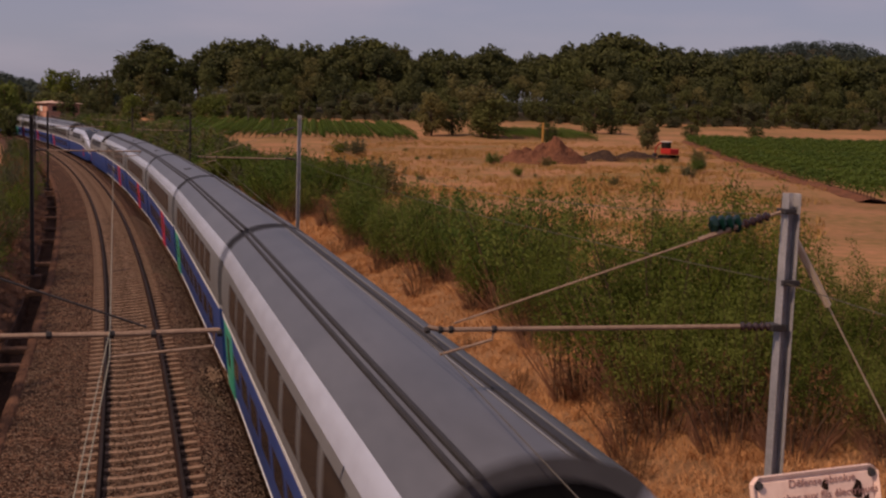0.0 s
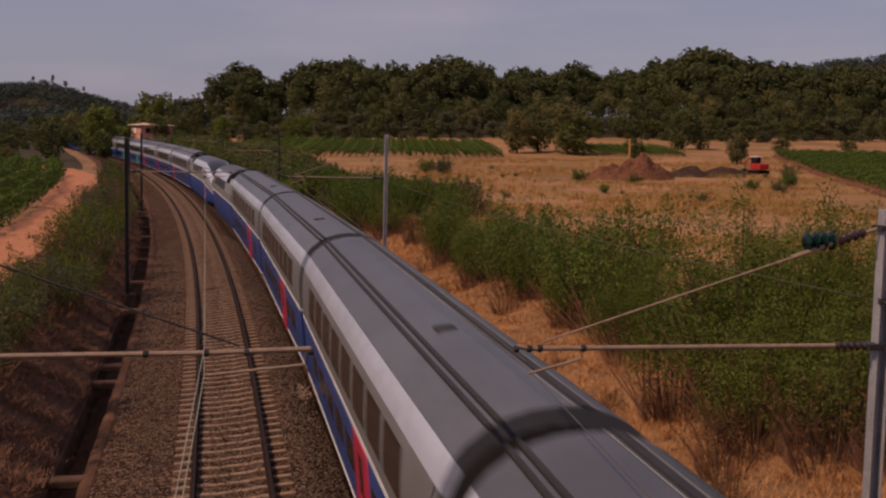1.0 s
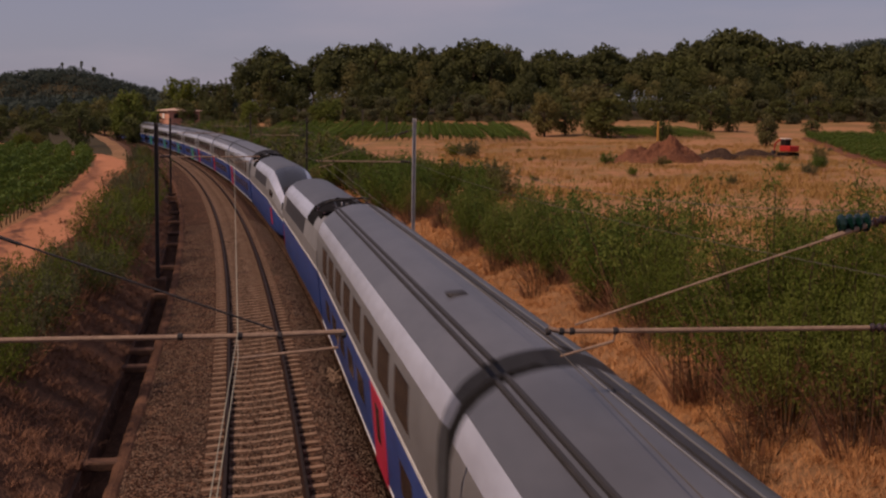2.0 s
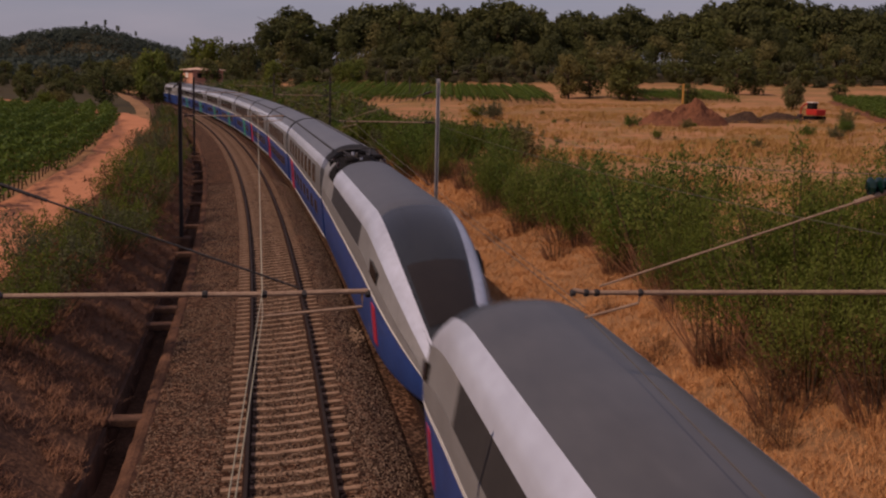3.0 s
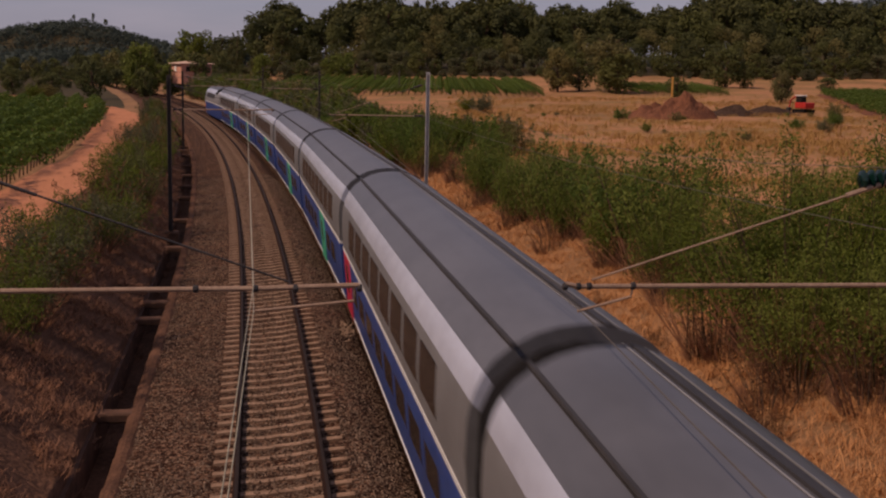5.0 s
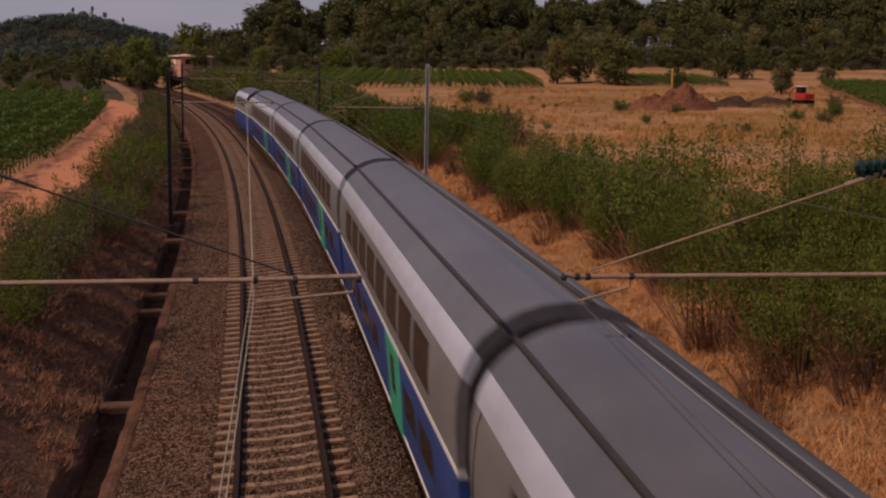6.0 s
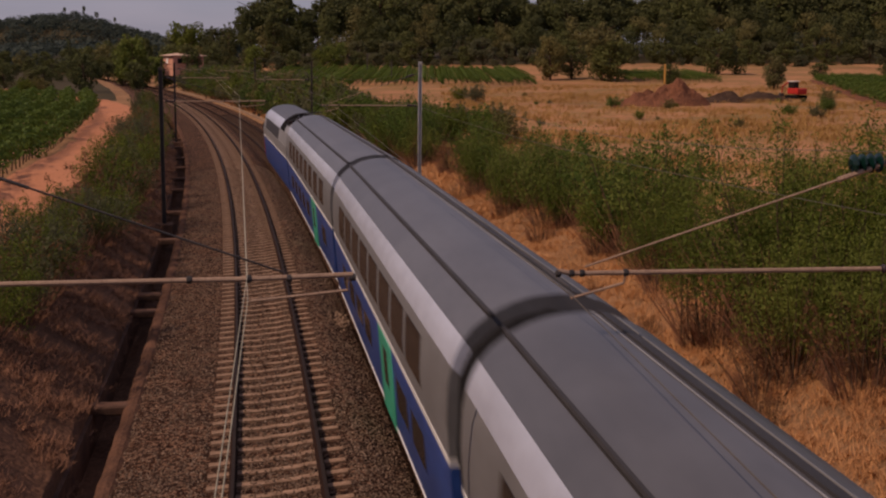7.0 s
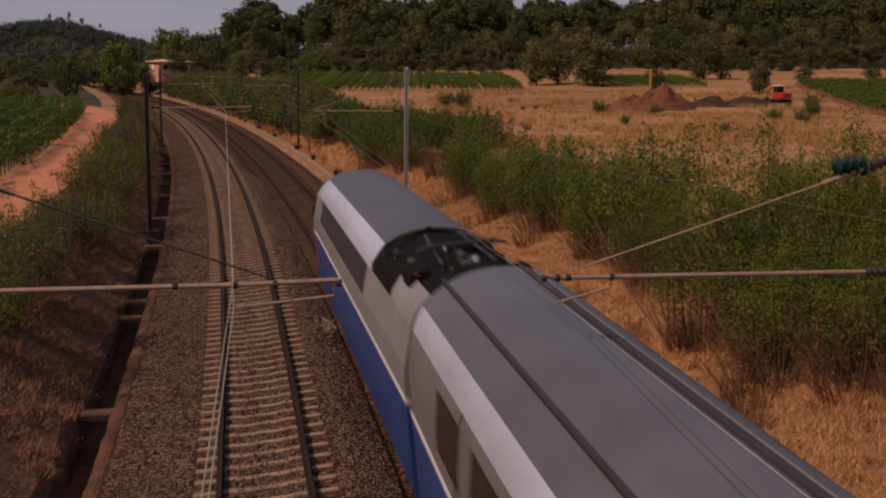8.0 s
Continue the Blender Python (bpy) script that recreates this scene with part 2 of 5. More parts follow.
def box(bm, c, size, m=None, bevel=0.0):
    r = bmesh.ops.create_cube(bm, size=1, matrix=(m or Matrix()) @ Matrix.Translation(c) @ Matrix.Diagonal((*size, 1)))
    if bevel:
        es = {e for v in r["verts"] for e in v.link_edges}
        bmesh.ops.bevel(bm, geom=list(es), offset=bevel, segments=1, affect="EDGES")
    return bm


def prism(bm, poly, y0, y1, steps=1):
    """A polygon in x and z drawn out along y."""
    rings = [[bm.verts.new((x, y0 + (y1 - y0) * k / steps, z)) for x, z in poly] for k in range(steps + 1)]
    loft(bm, rings)
    return bm


def loft(bm, rings):
    n = len(rings[0])
    for a, b in zip(rings, rings[1:]):
        for i in range(n):
            bm.faces.new((a[i], a[(i + 1) % n], b[(i + 1) % n], b[i]))
    bm.faces.new(rings[0][::-1]), bm.faces.new(rings[-1])
    bmesh.ops.recalc_face_normals(bm, faces=bm.faces)


def tube(bm, pts, r, n=8):
    pts = [Vector(p) for p in pts]
    rs = r if isinstance(r, (list, tuple)) else [r] * len(pts)
    rings = []
    for i, p in enumerate(pts):
        d = (pts[min(i + 1, len(pts) - 1)] - pts[max(i - 1, 0)]).normalized()
        u = d.orthogonal().normalized() if abs(d.z) < 0.95 else d.cross(Vector((0, 1, 0))).normalized()
        if abs(d.z) < 0.95:
            u = d.cross(Vector((0, 0, 1))).normalized()
        w = d.cross(u)
        rings.append([bm.verts.new(p + rs[i] * (math.cos(a) * u + math.sin(a) * w)) for a in (math.tau * k / n for k in range(n))])
    loft(bm, rings)
    return bm


def quads(name, verts, faces, material, parent=None, label=""):
    me = bpy.data.meshes.new(name)
    me.from_pydata(verts, [], faces)
    for m in material if isinstance(material, (list, tuple)) else [material]:
        me.materials.append(m)
    ob = new(name, me)
    ob.parent = parent
    return tagged(ob, label)


# the line: an arc, s along it from under the camera, off to the right of the first track's axis
CX, CY, RAD = -1113.65, -144.72, 1123.21
TH0 = math.atan2(-CY, -CX)
GAP, CANT, DROP = 3.78, 5.2, 0.40      # second track to the right of the first and lower


def at(s, off=0.0, z=0.0):
    a = TH0 + s / RAD
    return Vector((CX + (RAD + off) * math.cos(a), CY + (RAD + off) * math.sin(a), z))


def along(s, off=0.0, z=0.0, cant=0.0):
    """A pose on the line: y along it, x to the right."""
    p = at(s, off, z)
    return pose(p.x, p.y, p.z, 0, -cant, math.degrees(TH0 + s / RAD))


def soff(x, y):
    """s and off of a place."""
    dx, dy = x - CX, y - CY
    return RAD * (math.atan2(dy, dx) - TH0), math.hypot(dx, dy) - RAD


def bump_noise(x, y, k=1.0):
    return noise.noise(Vector((x * k, y * k, 0.3)))


def ramp(x, pts):
    if x <= pts[0][0]:
        return pts[0][1]
    for (a, u), (b, v) in zip(pts, pts[1:]):
        if x <= b:
            return u + (v - u) * (x - a) / (b - a)
    return pts[-1][1]


PROFILE = [(-900, 6), (-420, 4), (-200, 2.2), (-60, 1.5), (-6.9, 1.5), (-6.2, 1.35), (-4.1, -0.12), (-3.85, -0.25), (-3.75, -1.3), (-3.1, -1.3), (-3.05, -0.5), (0.3, -0.6), (1.6, -1.1), (5.6, -1.1),
           (7.0, -0.5), (8.0, -0.35), (11.0, 0.6), (14.0, 1.0), (30, 1.3), (70, 1.6), (110, 2.4), (300, 4), (900, 3)]


def ground_z(x, y):
    s, off = soff(x, y)
    z = ramp(off, PROFILE)
    wide = min(max((abs(off - 1.8) - 6.5) / 3, 0), 1)
    far = ramp(y, [(150, 0), (210, 0.6), (300, 2.8), (340, 4.5), (420, 5), (700, 3), (1500, 0)])
    away = min(max((abs(off - 1.8) - 8) / 30, 0), 1)
    z += far * away * (1.0 if off > 0 else 0.25)
    z += wide * (0.16 * bump_noise(x, y, 0.35) + 0.3 * bump_noise(x, y, 0.06))
    return z


# ---- ground, ballast, tracks ----
def spread(vals):
    out = []
    for a, b, step in vals:
        n = max(1, round((b - a) / step))
        out += [a + (b - a) * k / n for k in range(n)]
    return out + [vals[-1][1]]


def build_ground():
    offs = spread([(-1000, -420, 60), (-420, -120, 20), (-120, -40, 5), (-40, -12, 1.5), (-12, -4.1, 0.45), (-4.1, -3.95, 0.15), (-3.95, -3.75, 0.05),
                   (-3.75, -3.1, 0.4), (-3.1, -3.05, 0.05), (-3.05, 7.0, 1.6), (7.0, 15, 0.5), (15, 60, 2.2), (60, 160, 6), (160, 400, 20), (400, 900, 50)])
    ss = spread([(-160, -20, 14), (-20, 0, 4), (0, 70, 0.9), (70, 160, 2.5), (160, 420, 9), (420, 1000, 30), (1000, 1600, 100)])
    verts = []
    for s in ss:
        for o in offs:
            p = at(s, o)
            verts.append((p.x, p.y, ground_z(p.x, p.y)))
    n = len(offs)
    faces, slots = [], []
    for j in range(len(ss) - 1):
        for i in range(n - 1):
            faces.append((j * n + i, j * n + i + 1, (j + 1) * n + i + 1, (j + 1) * n + i))
            o, s = (offs[i] + offs[i + 1]) / 2, (ss[j] + ss[j + 1]) / 2
            y = verts[j * n + i][1]
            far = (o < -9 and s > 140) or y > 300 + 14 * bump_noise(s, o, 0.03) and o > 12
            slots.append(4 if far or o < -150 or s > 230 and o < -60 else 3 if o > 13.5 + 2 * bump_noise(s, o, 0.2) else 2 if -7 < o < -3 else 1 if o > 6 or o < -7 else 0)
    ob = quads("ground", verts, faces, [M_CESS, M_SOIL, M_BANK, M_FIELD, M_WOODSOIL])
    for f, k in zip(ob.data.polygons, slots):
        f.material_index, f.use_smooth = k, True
    tagged(ob, "dry sandy ground with brown banks beside the line", "ground", kind="structure")


def strip(name, prof, s0, s1, step, material, parent=None, label="", jitter=0.0):
    """A cross-section of (off, z) swept along the line, closed below."""
    verts, faces = [], []
    n, m = len(prof), round((s1 - s0) / step)
    for k in range(m + 1):
        s = s0 + (s1 - s0) * k / m
        for o, z in prof:
            p = at(s, o, z)
            if jitter:
                p.z += jitter * bump_noise(p.x, p.y, 2.1)
            verts.append(p)
    for k in range(m):
        for i in range(n):
            a, b = k * n + i, k * n + (i + 1) % n
            faces.append((a, b, b + n, a + n))
    faces += [tuple(range(n))[::-1], tuple(m * n + i for i in range(n))]
    return quads(name, verts, faces, material, parent, label)


def cant_z(o):
    return (o + 0.7525) * math.tan(radians(CANT))


def build_ballast():
    t1 = [(-1.75, cant_z(-1.4) - 0.22), (-1.25, cant_z(-1.25) - 0.195), (-0.2, cant_z(-0.2) - 0.215), (0.2, cant_z(0.2) - 0.215), (1.25, cant_z(1.25) - 0.195), (1.5, cant_z(1.3) - 0.20)]
    t2 = [(o + GAP, z - DROP) for o, z in t1]
    prof = [(-3.06, -0.49), (-2.6, -0.36)] + t1 + [(1.75, -0.10), (2.1, -0.32), (2.4, -0.53)] + t2[1:-1] + [(GAP + 1.7, -0.3), (GAP + 2.4, -0.52), (GAP + 2.4, -1.3), (-3.06, -1.3)]
    ob = strip("ballast_bed", prof, -60, 420, 0.8, M_BALLAST, jitter=0.03)
    tagged(ob, "brown crushed stone ballast under both tracks", "ballast", kind="structure")
    rng = random.Random(3)
    shapes = []
    for _ in range(6):
        pts = [Vector((rng.uniform(-1, 1), rng.uniform(-1, 1), rng.uniform(-0.7, 0.7))).normalized() for _ in range(4)]
        shapes.append([Vector((0, 0, 0.8)), Vector((0, 0, -0.8)), Vector((1, 0.1, 0.1)), Vector((-0.9, 0.2, -0.1)), Vector((0.1, 0.8, 0.2)), Vector((-0.1, -0.9, 0))])
        shapes[-1] = [v + 0.35 * p for v, p in zip(shapes[-1], pts + pts[:2])]
    tri = [(0, 2, 4), (0, 4, 3), (0, 3, 5), (0, 5, 2), (1, 4, 2), (1, 3, 4), (1, 5, 3), (1, 2, 5)]
    verts, faces = [], []
    tops = sorted(prof[:-2])
    for _ in range(44000):
        s = 16 + 60 * rng.random() ** 1.7
        o = rng.choice((rng.uniform(-2.95, -1.25), rng.uniform(-0.7, 0.7), rng.uniform(1.2, 2.4), rng.uniform(-2.95, 2.4)))
        p = at(s, o, ramp(o, tops) + 0.005 + (0.05 if abs(o) < 0.7 and rng.random() < 0.4 else 0))
        r = rng.uniform(0.014, 0.032)
        rot = Euler((rng.uniform(0, 6), rng.uniform(0, 6), rng.uniform(0, 6))).to_matrix()
        b = len(verts)
        verts += [p + rot @ (v * r) for v in rng.choice(shapes)]
        faces += [tuple(b + i for i in f) for f in tri]
    tagged(quads("ballast_stones", verts, faces, M_STONE), "loose crushed ballast stones", "gravel", kind="stuff")


def rail_section():
    return [(-0.07, -0.165), (0.07, -0.165), (0.07, -0.15), (0.012, -0.13), (0.012, -0.045), (0.036, -0.035), (0.036, -0.004), (-0.036, -0.004), (-0.036, -0.035), (-0.012, -0.045), (-0.012, -0.13), (-0.07, -0.15)]


def build_tracks():
    for k, off in enumerate((0.0, GAP)):
        track = thing(f"track_{k + 1}", Matrix(), "ballasted railway track with rusty rails on concrete sleepers", "railway track", kind="structure")
        for side in (-0.7525, 0.7525):
            z = cant_z(side) - k * DROP
            rail = strip("rail", [(off + side + x, z + h) for x, h in rail_section()], -40, 420, 4, M_RAIL, track, "rusty steel rail")
            strip("running_surface", [(off + side - 0.034, z - 0.006), (off + side + 0.034, z - 0.006), (off + side + 0.03, z + 0.002), (off + side - 0.03, z + 0.002)], -40, 420, 4, M_RAILTOP, rail, "polished rail head")
        bm = bmesh.new()
        prism(bm, [(-1.2, -0.11), (-1.2, 0.0), (-0.55, 0.0), (-0.3, -0.025), (0.3, -0.025), (0.55, 0.0), (1.2, 0.0), (1.2, -0.11)], -0.085, 0.085)
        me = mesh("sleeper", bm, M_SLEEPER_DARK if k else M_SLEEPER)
        n = 290 if k == 0 else 200
        for i in range(n):
            s = (14 if k == 0 else 30) + 0.6 * i
            ob = part("sleeper", me, None, track)
            ob.matrix_world = along(s, off, cant_z(0) - 0.155 - k * DROP, CANT) @ pose(0, 0, 0.006 * math.sin(i * 7.3), 0, 0, 0.8 * math.sin(i * 3.1))


def build_ditch():
    d = thing("drainage_ditch", Matrix(), "old concrete drainage ditch with cross struts beside the track", "drain", kind="structure")
    strip("ditch_wall", [(-3.10, -1.4), (-3.10, -0.46), (-3.04, -0.40), (-2.94, -0.37), (-2.84, -0.38), (-2.72, -0.46), (-2.70, -1.4)], 6, 200, 0.3, M_DITCHEDGE, d, "crumbling earthy ditch edge", jitter=0.09)
    strip("ditch_wall", [(-3.86, -1.4), (-3.86, -0.55), (-3.74, -0.55), (-3.74, -1.4)], 6, 200, 1.3, M_CONCRETE, d, jitter=0.03)
    bm = bmesh.new()
    box(bm, (0, 0, 0), (0.95, 0.42, 0.2), bevel=0.03)
    me = mesh("strut", bm, M_CONCRETE)
    for i, s in enumerate((25.3, 35.0, 37.4, 48.4, 57, 66.9, 73, 80, 87, 97, 107, 118)):
        ob = part("strut", me, None, d)
        ob.matrix_world = along(s, -3.42, -0.5 + 0.03 * math.sin(i * 5))


def build_trough():
    d = thing("cable_trough", Matrix(), "pale concrete cable trough beside the second track", "cable trough", kind="structure")
    strip("channel", [(6.8, -0.9), (6.8, -0.30), (7.08, -0.30), (7.08, -0.9)], 10, 260, 1.5, M_CESS, d, jitter=0.03)
    bm = bmesh.new()
    box(bm, (0, 0, 0.1), (0.34, 0.5, 0.36), bevel=0.02)
    box(bm, (0, 0, 0.3), (0.4, 0.56, 0.05))
    me = mesh("signal_box", bm, M_STEELDARK)
    for i, s in enumerate((64, 77, 89.4, 100, 116.6, 131, 143.4)):
        b = part("junction_box", me, None)
        b.matrix_world = along(s, 7.45, -0.42) @ pose(0, 0, 0, 0, 0, 20 * math.sin(i * 3.0))
        tagged(b, "small dark lineside junction box", "junction box", "boxes along the line")
    for i, s in enumerate((70, 95, 116)):
        bm = bmesh.new()
        tube(bm, [(0, 0, -0.6), (0, 0, 2.2 if i == 2 else 0.7)], 0.07, 8)
        b = part("marker_post", bm, M_POLE)
        b.matrix_world = along(s, 7.86)
        tagged(b, "thin dark lineside post", "post")


def build_road():
    prof = [(-7.0, 0.02), (-7.8, 0.05), (-8.5, 0.03), (-9.2, 0.05), (-10.3, 0.0)]
    verts, faces = [], []
    ss = spread([(10, 150, 1.2), (150, 190, 2)])
    for s in ss:
        for o, h in prof:
            o2 = o + 0.35 * math.sin(s * 0.11) - max(0, (s - 110) / 40) ** 2 * 5
            p = at(s, o2)
            verts.append((p.x, p.y, ground_z(p.x, p.y) + h + 0.02))
    n = len(prof)
    for k in range(len(ss) - 1):
        for i in range(n - 1):
            faces.append((k * n + i, (k + 1) * n + i, (k + 1) * n + i + 1, k * n + i + 1))
    ob = quads("dirt_road", verts, faces, M_ROAD)
    for f in ob.data.polygons:
        f.use_smooth = True
    tagged(ob, "orange sandy farm track beside the vineyard", "dirt road", kind="structure")


build_ground()
build_ballast()
build_ditch()
build_trough()
build_road()

# ---- the train ----
def disc_stack(bm, a, b, r, n, rod=0.02):
    """Ribbed insulator between two places."""
    a, b = Vector(a), Vector(b)
    tube(bm, [a, b], rod, 8)
    for k in range(n):
        p = a + (b - a) * ((k + 0.5) / n)
        d = (b - a).normalized() * (b - a).length / n * 0.36
        tube(bm, [p - d, p - d * 0.2, p + d * 0.3, p + d], [r * 0.55, r, r * 0.95, r * 0.5], 12)


LOWER = [(1.36, 0.38), (1.448, 0.55), (1.448, 2.12)]
STRIPE = [(1.456, 2.11), (1.456, 2.21)]
UPPER = [(1.446, 2.20), (1.44, 2.75), (1.385, 3.25), (1.32, 3.46)]
SHOULDER = [(1.32, 3.46), (1.27, 3.59), (1.205, 3.71), (1.13, 3.82)]
TOP = [(1.13, 3.82), (0.98, 3.97), (0.75, 4.12), (0.45, 4.24), (0.2, 4.285), (0.0, 4.295)]


def both(pts):
    """A section from one side over the middle to the other."""
    return [(-x, z) for x, z in pts] + [(x, z) for x, z in reversed(pts) if x > 0]


def inner(pts, k=0.9):
    return [(x * k, 2.0 + (z - 2.0) * k) for x, z in pts]


def band(bm, pts, y0, y1, side):
    prism(bm, [(side * x, z) for x, z in pts] + [(side * x, z) for x, z in reversed(inner(pts))], y0, y1)
    return bm


def bogie(parent, y):
    bm = bmesh.new()
    for x in (-1.0, 1.0):
        box(bm, (x, y, 0.55), (0.16, 3.2, 0.28), bevel=0.03)
    box(bm, (0, y, 0.6), (1.9, 0.5, 0.25))
    b = part("bogie", bm, M_STEELDARK, parent, "grimy steel bogie")
    for dy in (-1.5, 1.5):
        for x in (-0.75, 0.75):
            w = bmesh.new()
            bmesh.ops.create_cone(w, cap_ends=True, segments=20, radius1=0.46, radius2=0.46, depth=0.13, matrix=pose(x, y + dy, 0.46, 0, 90, 0))
            part("wheel", w, M_STEELDARK, b)


STRETCH = 1.165     # full length over the nominal one


def stretch(t):
    for ob in t.children_recursive:
        ob.data.transform(Matrix.Diagonal((1, STRETCH, 1, 1)))
        ob.data.shade_smooth()
        ob.data.set_sharp_from_angle(angle=radians(38))
    return t


def trailer(length, door_y, paint, cables, hatch_y):
    """A double-deck coach: its origin on the rails at mid length, y along it."""
    half = length / 2 - 0.45
    t = thing("train_coach", Matrix(), "double-deck coach, blue below and grey above, %s doors" % ("red" if paint is M_RED else "green"), "train car", "coaches of the train")
    prof = [(1.36, 0.38), (1.448, 0.55), (1.44, 2.75), (1.32, 3.46), (1.13, 3.82), (0.98, 3.97), (0.75, 4.12), (0.45, 4.24), (0.0, 4.295)]
    bm = bmesh.new()
    core = inner(prof, 0.95)
    prism(bm, both(core), -half + 0.02, half - 0.02)
    part("inner_shell", bm, M_BLACK, t)
    for side in (-1, 1):
        part("lower_side", band(bmesh.new(), LOWER, -half, half, side), M_BLUE, t, "blue lower side")
        part("white_stripe", band(bmesh.new(), STRIPE, -half, half, side), M_WHITE, t, "thin white stripe")
        part("upper_side", band(bmesh.new(), UPPER, -half, half, side), M_GREY, t, "grey upper side")
        part("roof_shoulder", band(bmesh.new(), SHOULDER, -half, half, side), M_SILVER, t, "silver curved roof shoulder")
        bm = bmesh.new()
        prism(bm, [(side * 1.40, 0.44), (side * 1.43, 0.50), (side * 1.46, 0.50), (side * 1.425, 0.42)], -half, half)
        part("sill_line", bm, M_WHITE, t, "thin white sill line")
        n = 8
        for i in range(n):
            y = -half + 2.0 + (2 * half - 4.0) * (i + 0.5) / n
            w = bmesh.new()
            prism(w, [(side * x, z) for x, z in ((1.450, 2.50), (1.446, 2.75), (1.391, 3.25), (1.376, 3.30), (1.33, 3.30), (1.34, 3.25), (1.40, 2.50))], y - 0.72, y + 0.72)
            part("window", w, M_GLASS, t, "dark tinted window")
            if abs(y - door_y) > 1.6:
                w = bmesh.new()
                box(w, (side * 1.437, y, 1.38), (0.03, 1.3, 0.62), bevel=0.01)
                part("lower_window", w, M_GLASS, t, "dark tinted window")
        d = bmesh.new()
        box(d, (side * 1.44, door_y, 1.26), (0.05, 1.75, 1.68), bevel=0.015)
        door = part("door", d, paint, t, "%s entrance door" % ("red" if paint is M_RED else "green"))
        d = bmesh.new()
        box(d, (side * 1.462, door_y, 1.45), (0.02, 0.5, 0.75), bevel=0.008)
        part("door_window", d, M_GLASS, door, "dark door window")
    bm = bmesh.new()
    prism(bm, both(TOP) + both(inner(TOP))[::-1], -half, half, 6)
    part("roof", bm, M_ROOF, t, "grey curved roof")
    for x in cables:
        z = ramp(abs(x), [(0, 4.295), (0.2, 4.285), (0.45, 4.24), (0.75, 4.12), (0.98, 3.97)])
        bm = bmesh.new()
        tube(bm, [(x, -half - 0.1, z + 0.03)] + [(x, y, z + 0.03) for y in (-half / 2, 0, half / 2)] + [(x, half + 0.1, z + 0.03)], 0.035, 6)
        box(bm, (x, 0, z), (0.07, 2 * half, 0.02))
        part("roof_cable", bm, M_STEELDARK, t, "black roof power cable")
    bm = bmesh.new()
    box(bm, (0, 0, 0), (0.15, 2 * half, 0.03), pose(0.47, 0, 4.24, 0, 20, 0))
    part("roof_channel", bm, M_STEELDARK, t, "dark cable channel along the roof edge")
    bm = bmesh.new()
    tube(bm, [(0.33, -half, 4.268), (0.33, half, 4.268)], 0.009, 6)
    part("roof_seam", bm, M_PGREY, t, "thin pale roof seam")
    bm = bmesh.new()
    tube(bm, [(0.60, -half, 4.19), (0.60, half, 4.19)], 0.012, 6)
    part("roof_seam", bm, M_GREY, t)
    if hatch_y is not None:
        bm = bmesh.new()
        box(bm, (-0.14, hatch_y, 4.29), (0.34, 0.34, 0.06), bevel=0.02)
        part("roof_vent", bm, M_STEELDARK, t, "small dark roof vent")
    bm = bmesh.new()
    g = [(1.34, 0.6), (1.42, 2.4), (1.30, 3.42), (1.11, 3.76), (0.72, 4.04), (0.0, 4.22)]
    prism(bm, both(inner(g, 0.95)), half - 0.01, half + 0.91)
    part("gangway_bellows", bm, M_BLACK, t, "black rubber gangway bellows")
    bogie(t, half + 0.1)
    return stretch(t)


P_LOWER = [(1.34, 0.30), (1.43, 0.55), (1.44, 2.08)]
P_STRIPE = [(1.448, 2.08), (1.448, 2.18)]
P_UPPER = [(1.44, 2.18), (1.435, 2.55), (1.42, 2.72)]
P_GRILLE = [(1.41, 2.72), (1.25, 3.34)]
P_SHOULDER = [(1.26, 3.34), (1.19, 3.50), (1.07, 3.66), (0.90, 3.81)]
P_TOP = [(0.90, 3.81), (0.77, 3.89), (0.6, 3.97), (0.3, 4.03), (0.0, 4.05)]
LEN_P = 22.15


def nose(pts, y):
    """The section narrowed and lowered towards the tip."""
    u = min(max((y - 4.4) / 6.5, 0), 1)
    w, h = 1 - 0.55 * u ** 2.6, 1 - 0.80 * u ** 1.9
    keep = 1 - 0.42 * u ** 2.2
    return [(x * w, 0.32 + (z - 0.32) * (h if z > 2.0 else min(1, h + 0.25 * (1 - h)) * 1.0 * (keep if h < 0.6 else 1))) for x, z in pts]


def nose_band(bm, pts, ys, side=0):
    rings = []
    for y in ys:
        if side:
            sec = [(side * x, z) for x, z in nose(pts, y)] + [(side * x, z) for x, z in reversed(nose(inner(pts, 0.88), y))]
        else:
            sec = both(nose(pts, y)) + both(nose(inner(pts, 0.88), y))[::-1]
        rings.append([bm.verts.new((x, y, z)) for x, z in sec])
    loft(bm, rings)
    return bm


